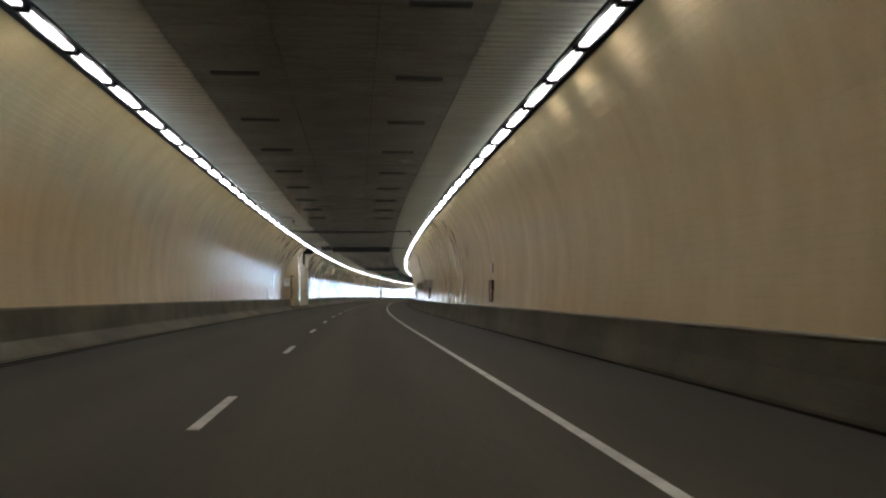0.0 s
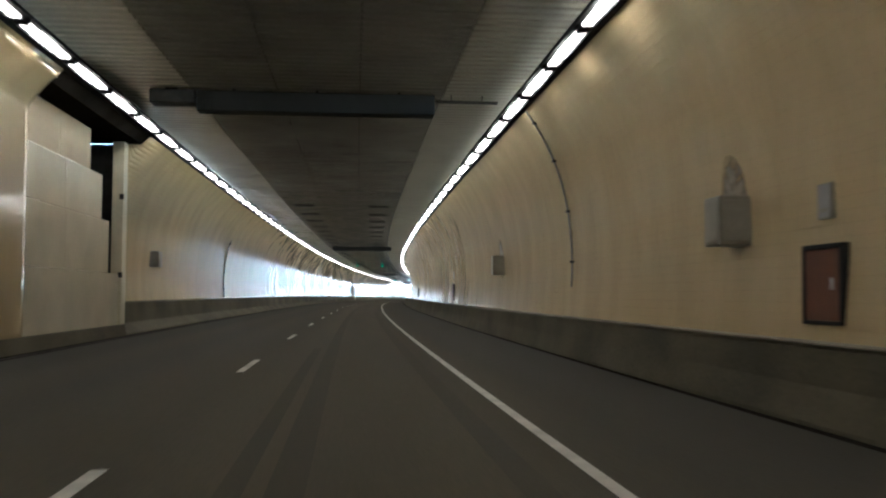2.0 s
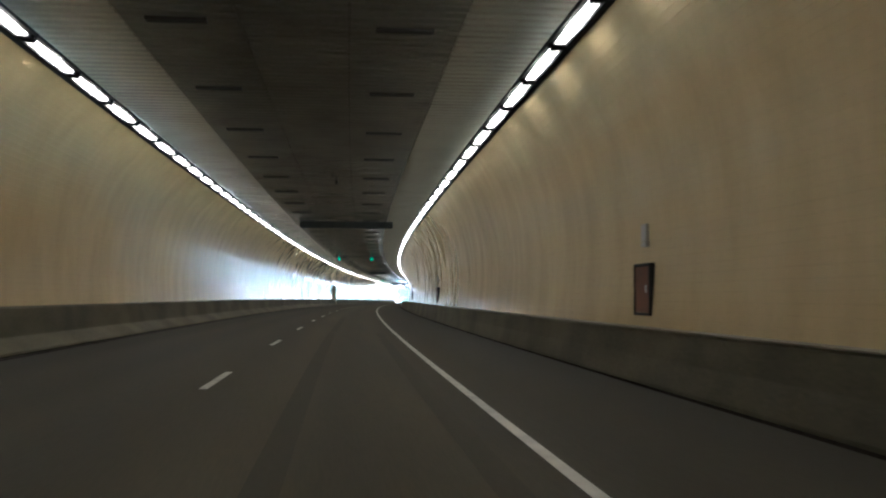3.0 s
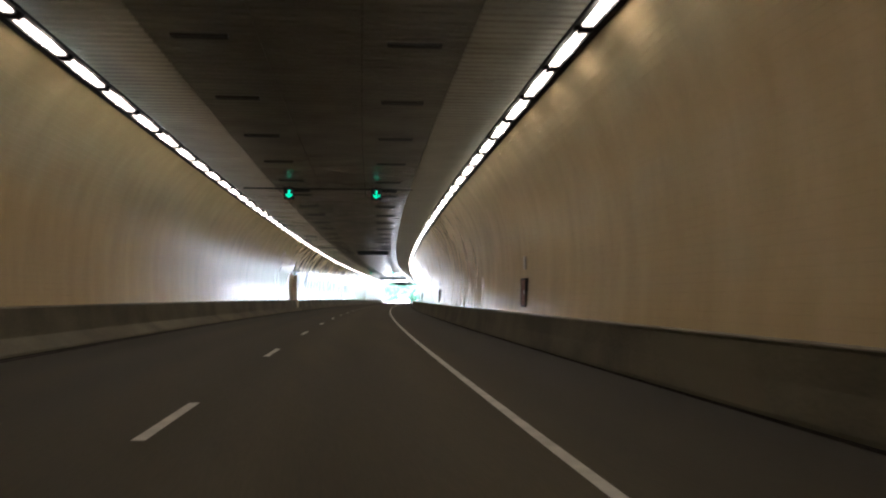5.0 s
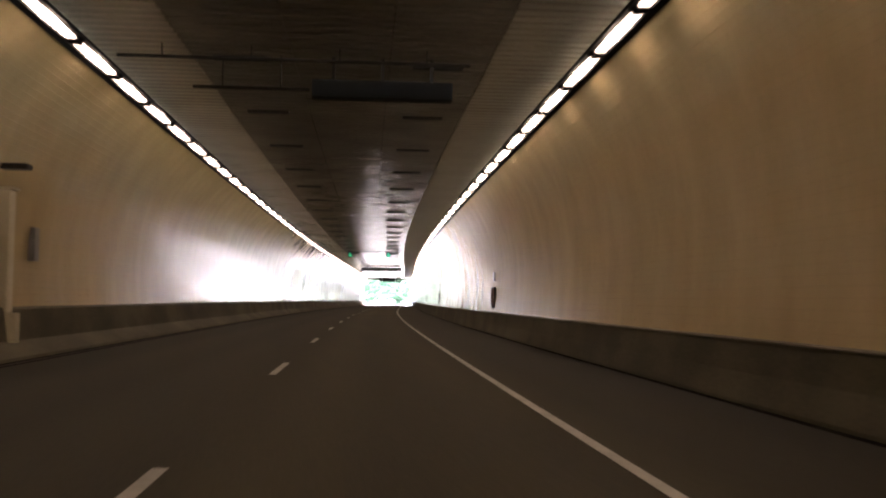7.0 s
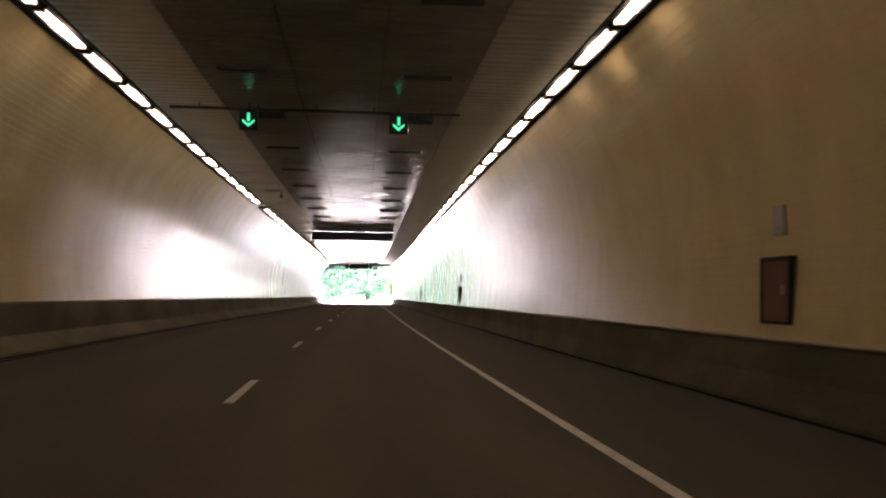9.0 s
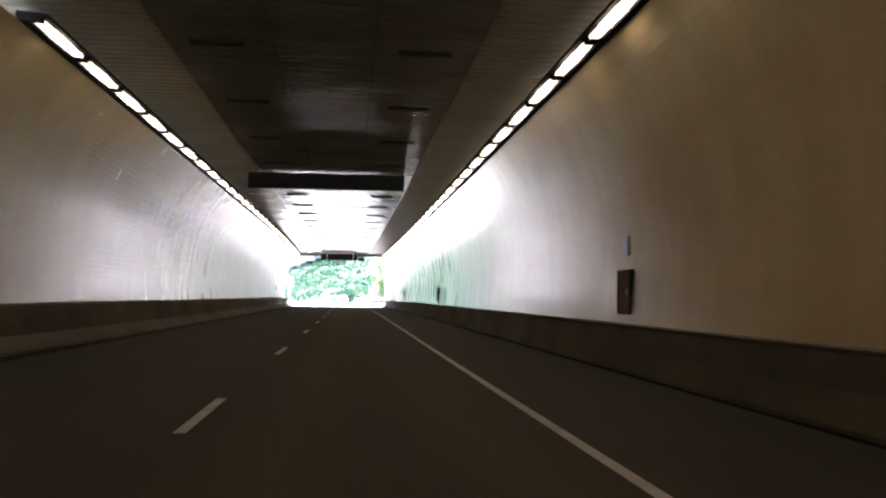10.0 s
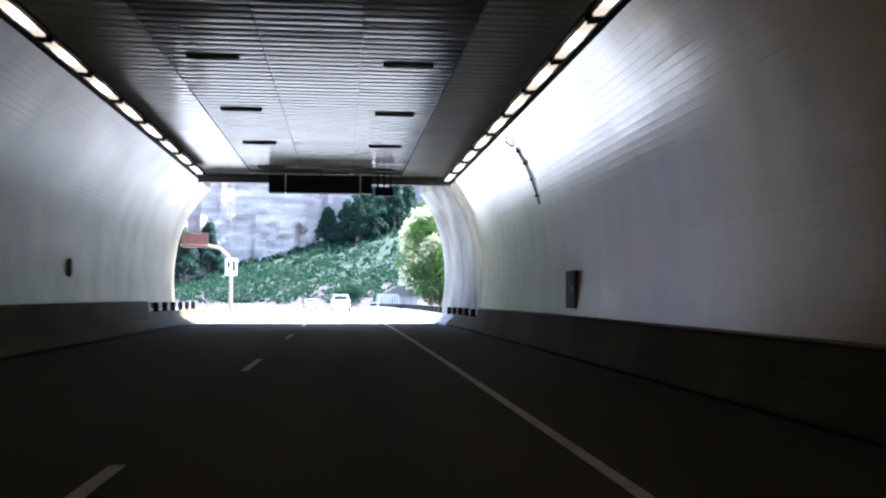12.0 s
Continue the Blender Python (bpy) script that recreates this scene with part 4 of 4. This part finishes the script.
# leaves and shrubs
def leaf_material(name, lo, hi):
    m = bpy.data.materials.new(name)
    m.use_nodes = True
    n, l = m.node_tree.nodes, m.node_tree.links
    bs = n["Principled BSDF"]
    bs.inputs["Roughness"].default_value = 0.85
    bs.inputs["Specular IOR Level"].default_value = 0.15
    geo, rp = n.new("ShaderNodeNewGeometry"), n.new("ShaderNodeValToRGB")
    rp.color_ramp.elements[0].color, rp.color_ramp.elements[1].color = (*lo, 1), (*hi, 1)
    l.new(geo.outputs["Random Per Island"], rp.inputs[0])
    l.new(rp.outputs[0], bs.inputs["Base Color"])
    # thin leaves let sunlight through
    thin, both = n.new("ShaderNodeBsdfTranslucent"), n.new("ShaderNodeMixShader")
    both.inputs[0].default_value = 0.4
    l.new(rp.outputs[0], thin.inputs[0])
    l.new(bs.outputs[0], both.inputs[1])
    l.new(thin.outputs[0], both.inputs[2])
    l.new(both.outputs[0], n["Material Output"].inputs[0])
    return m


LEAF = leaf_material("leaves", (0.018, 0.054, 0.034), (0.044, 0.098, 0.060))
# brighter green that carries the sun on the roadside trees in its colour
LEAF_SUN = leaf_material("sunlit broad leaves", (0.05, 0.105, 0.03), (0.11, 0.19, 0.055))
LEAF_DARK = leaf_material("dark needles", (0.022, 0.056, 0.046), (0.058, 0.110, 0.082))
# strong sun on one side of a crown, put into pale leaf colour
LEAF_PALE = leaf_material("leaves bleached by painted sunlight", (0.42, 0.44, 0.26), (0.62, 0.63, 0.46))


def leaves(verts, faces, centre, radius, count, size, rng, flat=1.0):
    for _ in range(count):
        d = Vector((rng.gauss(0, 1), rng.gauss(0, 1), rng.gauss(0, 1) * flat)).normalized() * radius * rng.uniform(0.45, 1.0)
        p = centre + d
        a = Vector((rng.uniform(-1, 1), rng.uniform(-1, 1), rng.uniform(-0.6, 0.6))).normalized()
        c = a.cross(Vector((rng.uniform(-1, 1), rng.uniform(-1, 1), rng.uniform(-1, 1)))).normalized()
        s = size * rng.uniform(0.6, 1.3)
        k = len(verts)
        verts += [p - a * s, p + c * s * 0.5, p + a * s, p - c * s * 0.5]
        faces.append((k, k + 1, k + 2, k + 3))


def foliage(name, verts, faces, material, parent=None):
    me = bpy.data.meshes.new(name)
    me.from_pydata(verts, [], faces)
    me.materials.append(material)
    ob = new(name, me)
    ob.parent = parent
    return ob


rng = random.Random(11)
verts, faces = [], []
for _ in range(7600):
    a, b = rng.uniform(-60, 60), rng.uniform(108, 178)
    z = valley(a, b)
    if z < 0.3 or rng.random() < (0.10 if b > 128 else 0.5) + 0.9 * bumps(a, b, 0.045):
        continue
    r = rng.uniform(0.3, 1.0) * rng.uniform(0.6, 1.5) if b > 128 else rng.uniform(0.25, 0.7)
    leaves(verts, faces, out(a, b, z + r * 0.4), r, 34, 0.24, rng, 0.8)
for _ in range(420):
    a, b = rng.uniform(7.3, 16), rng.uniform(6, 75)
    r = rng.uniform(0.3, 0.8)
    leaves(verts, faces, out(a, b, valley(a, b) + r * 0.4), r, 34, 0.2, rng, 0.8)
shrubs = foliage("shrubs", verts, faces, LEAF)
tagged(shrubs, "green shrubs scattered over the canyon slope", "shrubs", kind="stuff")


def tree(a, b, height, spread, leaf, rng, sunlit_side=False, conifer=False, label=""):
    base = out(a, b, valley(a, b) if b > 60 else -0.5)
    t = new("tree")
    t.location = base
    bm = bmesh.new()
    lean = Vector((rng.uniform(-0.3, 0.3), rng.uniform(-0.3, 0.3), 0))
    path = [Vector((0, 0, -0.2)), Vector((0, 0, height * 0.25)) + lean * 0.3, Vector((0, 0, height * 0.55)) + lean * 0.7, Vector((0, 0, height * 0.95)) + lean]
    tube(bm, path, [height * 0.028, height * 0.022, height * 0.014, height * 0.004], 8)
    clumps = []
    for k in range(34 if not conifer else 46):
        f = rng.uniform(0.08 if conifer else 0.2, 0.96)
        z = height * f
        reach = spread * ((1 - f) * 1.1 + 0.1 if conifer else (0.55 + 0.5 * math.sin(math.pi * min(1, f * 1.05))) * rng.uniform(0.5, 1.0))
        an = rng.uniform(0, 2 * math.pi)
        tip = Vector((math.cos(an) * reach, math.sin(an) * reach, z + (0.0 if conifer else height * 0.08)))
        tube(bm, [Vector((0, 0, z * 0.85)) + lean * f, (Vector((0, 0, z * 0.92)) + tip) / 2, tip], [height * 0.01, height * 0.006, height * 0.002], 5)
        clumps.append(tip)
    part("trunk", bm, BARK, t)
    v, f = [], []
    for c in clumps:
        leaves(v, f, c * 0.92, spread * (0.34 if conifer else 0.36), 170, 0.13 if not conifer else 0.2, rng, 0.7)
        leaves(v, f, Vector((c.x * 0.5, c.y * 0.5, c.z)), spread * 0.33, 90, 0.13, rng, 0.8)
    foliage("crown", v, f, leaf, t)
    # pale leaves on one side only, standing in for sunlight there
    if sunlit_side:
        v, f = [], []
        for k in range(20):
            an = rng.uniform(math.pi * 0.6, math.pi * 1.5)
            c = Vector((math.cos(an) * spread * 0.8, math.sin(an) * spread * 0.8, height * rng.uniform(0.35, 0.95)))
            leaves(v, f, c, spread * 0.24, 110, 0.13, rng)
        foliage("sunlit_side", v, f, LEAF_PALE, t)
    return tagged(t, label, "tree", "roadside trees")


rng = random.Random(23)
tree(8.6, 35, 8.8, 2.5, LEAF_SUN, rng, True, label="leafy green tree beside the guard rail, one side painted sunlit pale")
tree(9.8, 39, 6.6, 1.9, LEAF_SUN, rng, label="leafy green tree beside the guard rail")
tree(3.0, 112, 3.8, 2.4, LEAF, rng, label="low round green tree at the foot of the slope")
for a, b, h in ((-28, 150, 12), (-33, 158, 14), (-25, 163, 12), (-36, 148, 11), (-30, 172, 14), (-39, 160, 13), (3, 168, 9), (7, 172, 10), (11, 170, 9), (-1, 173, 8), (24, 172, 9), (-33, 153, 19), (-36, 152, 20), (-30.5, 154, 17), (-34.5, 156, 21), (-38, 154, 19), (5, 166, 11), (9, 164, 12), (13, 166, 11), (16, 170, 10)):
    tree(a, b, h, 2.7, LEAF_DARK, rng, conifer=True, label="dark green conifer on the canyon slope")


# guard rails
def guard_rail(s0, s1, u, z, label):
    rail = new("guard_rail")
    inv = there(s0, 0, 0)
    n = int((s1 - s0) / 2)
    bm = bmesh.new()
    prof = [(u, z), (u - 0.08, z + 0.04), (u - 0.08, z + 0.12), (u - 0.02, z + 0.13), (u - 0.08, z + 0.16), (u - 0.08, z + 0.22), (u, z + 0.25), (u + 0.02, z + 0.25), (u + 0.02, z)]
    sweep(bm, prof, s0, s1, 2)
    part("beam", bm, WEATHERED, rail, "weathered steel beam")
    for k in range(n + 1):
        s = s0 + k * 2
        bm = bmesh.new()
        inner, outer = (u - 0.26, u - 0.084) if u > 0 else (u + 0.022, u + 0.2)
        sweep(bm, [(inner, z - 0.12), (outer, z - 0.12), (outer, z + 0.24), (inner, z + 0.24)], s, s + 0.25, 0.25)
        part("post", bm, DARK, rail)
    return tagged(rail, label, "guard rail", "guard rails")


parapet = swept("parapet_right", [(6.05, 0.0), (6.05, 0.06), (6.35, 0.36), (6.4, 0.45), (6.9, 0.45), (6.9, 0.0)], PORTAL + 0.01, 640, 4, PAVING)
tagged(parapet, "low pale concrete parapet along the road", "parapet", kind="structure")
guard_rail(499.4, 601.4, 6.66, 0.53, "galvanised guard rail with dark posts on the concrete parapet")
guard_rail(504.5, 514.5, -5.82, 0.72, "short galvanised rail with dark posts on the barrier end")
first = None
for k in range(9):
    p = new("marker_post")
    if k == 0:
        bm = bmesh.new()
        tube(bm, [(0, 0, -0.5), (0, 0, 0.8)], [0.07, 0.05], 8)
        part("shaft", bm, WHITE, p)
        bm = bmesh.new()
        tube(bm, [(0, 0, 0.58), (0, 0, 0.68)], 0.062, 8)
        part("band", bm, DARK, p)
        tagged(p, "white plastic marker post beside the road", "post", "marker posts")
        p.matrix_world = there(525, -8.5, 0)
        first = p
    else:
        bpy.data.objects.remove(p)
        copy_thing(first, there(525 + 8.5 * k, -8.5 - 0.12 * k, 0))

# cantilever sign on a curved mast
mast = new("cantilever_sign")
bm = bmesh.new()
tube(bm, [(0, 0, -0.5), (0, 0, 3.6), (-0.25, 0, 4.4), (-0.9, 0, 5.0), (-1.8, 0, 5.2), (-3.8, 0, 5.25)], [0.15, 0.13, 0.125, 0.12, 0.11, 0.10], 12)
part("mast", bm, BROWN, mast, "curved red-brown steel mast")
bm = bmesh.new()
box(bm, -3.7, -1.75, -0.1, 0.1, 5.0, 6.1, 0.03)
part("sign_panel", bm, RUSTPANEL, mast, "red-brown sign panel")
for z in (5.3, 5.75):
    bm = bmesh.new()
    box(bm, -3.72, -1.73, -0.135, -0.104, z - 0.04, z + 0.04, 0.01)
    part("rib", bm, RUSTPANEL, mast)
bm = bmesh.new()
box(bm, -0.42, 0.48, -0.26, -0.2, 2.9, 4.2, 0.02)
plate = part("plate", bm, WHITE, mast, "white traffic plate")
for x0, x1, z0, z1 in ((-0.26, -0.08, 3.5, 3.95), (0.1, 0.34, 3.8, 3.95), (0.16, 0.3, 3.2, 3.78)):
    bm = bmesh.new()
    box(bm, x0, x1, -0.275, -0.262, z0, z1)
    part("dark_mark", bm, DARK, plate)
mast.matrix_world = there(541.0, -6.6, 0)
tagged(mast, "curved brown mast with a brown panel and a white traffic plate", "sign")

# white fence and hut beside the road
fence = new("white_fence")
for k in range(9):
    bm = bmesh.new()
    box(bm, -0.06, 0.06, k * 0.35 - 0.12, k * 0.35 + 0.12, -0.5, 1.9, 0.01)
    part("board", bm, GREYWOOD, fence)
for z in (0.2, 1.5):
    bm = bmesh.new()
    box(bm, 0.062, 0.12, -0.15, 2.95, z - 0.05, z + 0.05)
    part("rail", bm, GREYWOOD, fence)
fence.matrix_world = there(577, 8.5, 0, 50)
tagged(fence, "white boarded fence beside the parapet", "fence")
hut = new("hut")
bm = bmesh.new()
box(bm, -2.4, 2.4, -2, 2, -0.5, 1.7, 0.03)
part("wall", bm, ROCKFACE, hut)
bm = bmesh.new()
vs = [bm.verts.new(v) for v in ((-2.7, -2.3, 1.7), (2.7, -2.3, 1.7), (2.7, 2.3, 1.7), (-2.7, 2.3, 1.7), (0, -2.3, 3.1), (0, 2.3, 3.1))]
for f in ((0, 1, 2, 3), (0, 4, 1), (1, 4, 5, 2), (2, 5, 3), (3, 5, 4, 0)):
    bm.faces.new([vs[i] for i in f])
part("roof", bm, GREYBOX, hut, "grey gabled roof")
hut.matrix_world = there(592, 9.5, 0)
tagged(hut, "small concrete hut with a grey gabled roof", "hut")


# ---------- cars ----------
def car(s, u, paint, label, hatch):
    c = new("car")
    side = [(-2.2, 0.35), (-2.25, 0.62), (-2.2, 0.98), (-2.05, 1.05), (-1.55, 1.12 if hatch else 1.06), (-1.2 if hatch else -0.95, 1.62 if hatch else 1.45), (0.35, 1.66 if hatch else 1.47), (1.15, 1.08), (2.0, 0.92), (2.25, 0.72), (2.25, 0.35)]
    half = 0.9
    bm = bmesh.new()
    rows = []
    for x, f in ((-half, 0.86), (-half * 0.97, 1.0), (half * 0.97, 1.0), (half, 0.86)):
        rows.append([bm.verts.new((x * (1.0 if z < 1.1 else 0.80), y, z if z < 1.1 else 1.1 + (z - 1.1) * (f if abs(x) == half else 1))) for y, z in side])
    for a, b in zip(rows, rows[1:]):
        for k in range(len(side)):
            bm.faces.new((a[k], a[(k + 1) % len(side)], b[(k + 1) % len(side)], b[k]))
    bm.faces.new(rows[0][::-1])
    bm.faces.new(rows[-1])
    part("body", bm, paint, c)
    top = 1.6 if hatch else 1.42
    y0, y1 = (-1.6, -1.26) if hatch else (-1.52, -1.04)
    bm = bmesh.new()
    vs = [bm.verts.new(v) for v in ((-0.68, y0 - 0.03, 1.14), (0.68, y0 - 0.03, 1.14), (0.6, y1 - 0.03, top - 0.06), (-0.6, y1 - 0.03, top - 0.06))]
    f = bm.faces.new(vs)
    made = bmesh.ops.extrude_face_region(bm, geom=[f])
    bmesh.ops.translate(bm, vec=(0, 0.025, -0.01), verts=[v for v in made["geom"] if isinstance(v, bmesh.types.BMVert)])
    part("rear_window", bm, CARGLASS, c, "dark rear window")
    for x in (-0.72, 0.72):
        bm = bmesh.new()
        box(bm, x - 0.14, x + 0.14, -2.29, -2.2, 0.74, 0.94, 0.02)
        part("tail_lamp", bm, TAIL, c, "red tail lamp")
    bm = bmesh.new()
    box(bm, -0.88, 0.88, -2.33, -2.2, 0.36, 0.6, 0.04)
    part("bumper", bm, paint, c)
    bm = bmesh.new()
    box(bm, -0.26, 0.26, -2.285, -2.255, 0.66, 0.78, 0.005)
    part("plate", bm, WHITE, c, "pale blank number plate")
    for x in (-0.86, 0.86):
        for y in (-1.4, 1.4):
            bm = bmesh.new()
            tube(bm, [(x - 0.1, y, 0.32), (x + 0.1, y, 0.32)], 0.32, 18)
            w = part("wheel", bm, TYRE, c, "black tyre")
            bm = bmesh.new()
            o = 0.102 if x > 0 else -0.102
            tube(bm, [(x + o * 0.9, y, 0.32), (x + o * 1.1, y, 0.32)], 0.19, 12)
            part("rim", bm, STEEL, w)
    c.matrix_world = there(s, u, 0)
    return tagged(c, label, "car", "cars on the road")


car(562, 1.9, CARWHITE, "white hatchback on the sunlit road seen from behind", True)
car(612, -2.0, CARGREY, "silver saloon on the sunlit road seen from behind", False)
car(650, -12.0, CARWHITE, "white saloon far along the sunlit road", False)
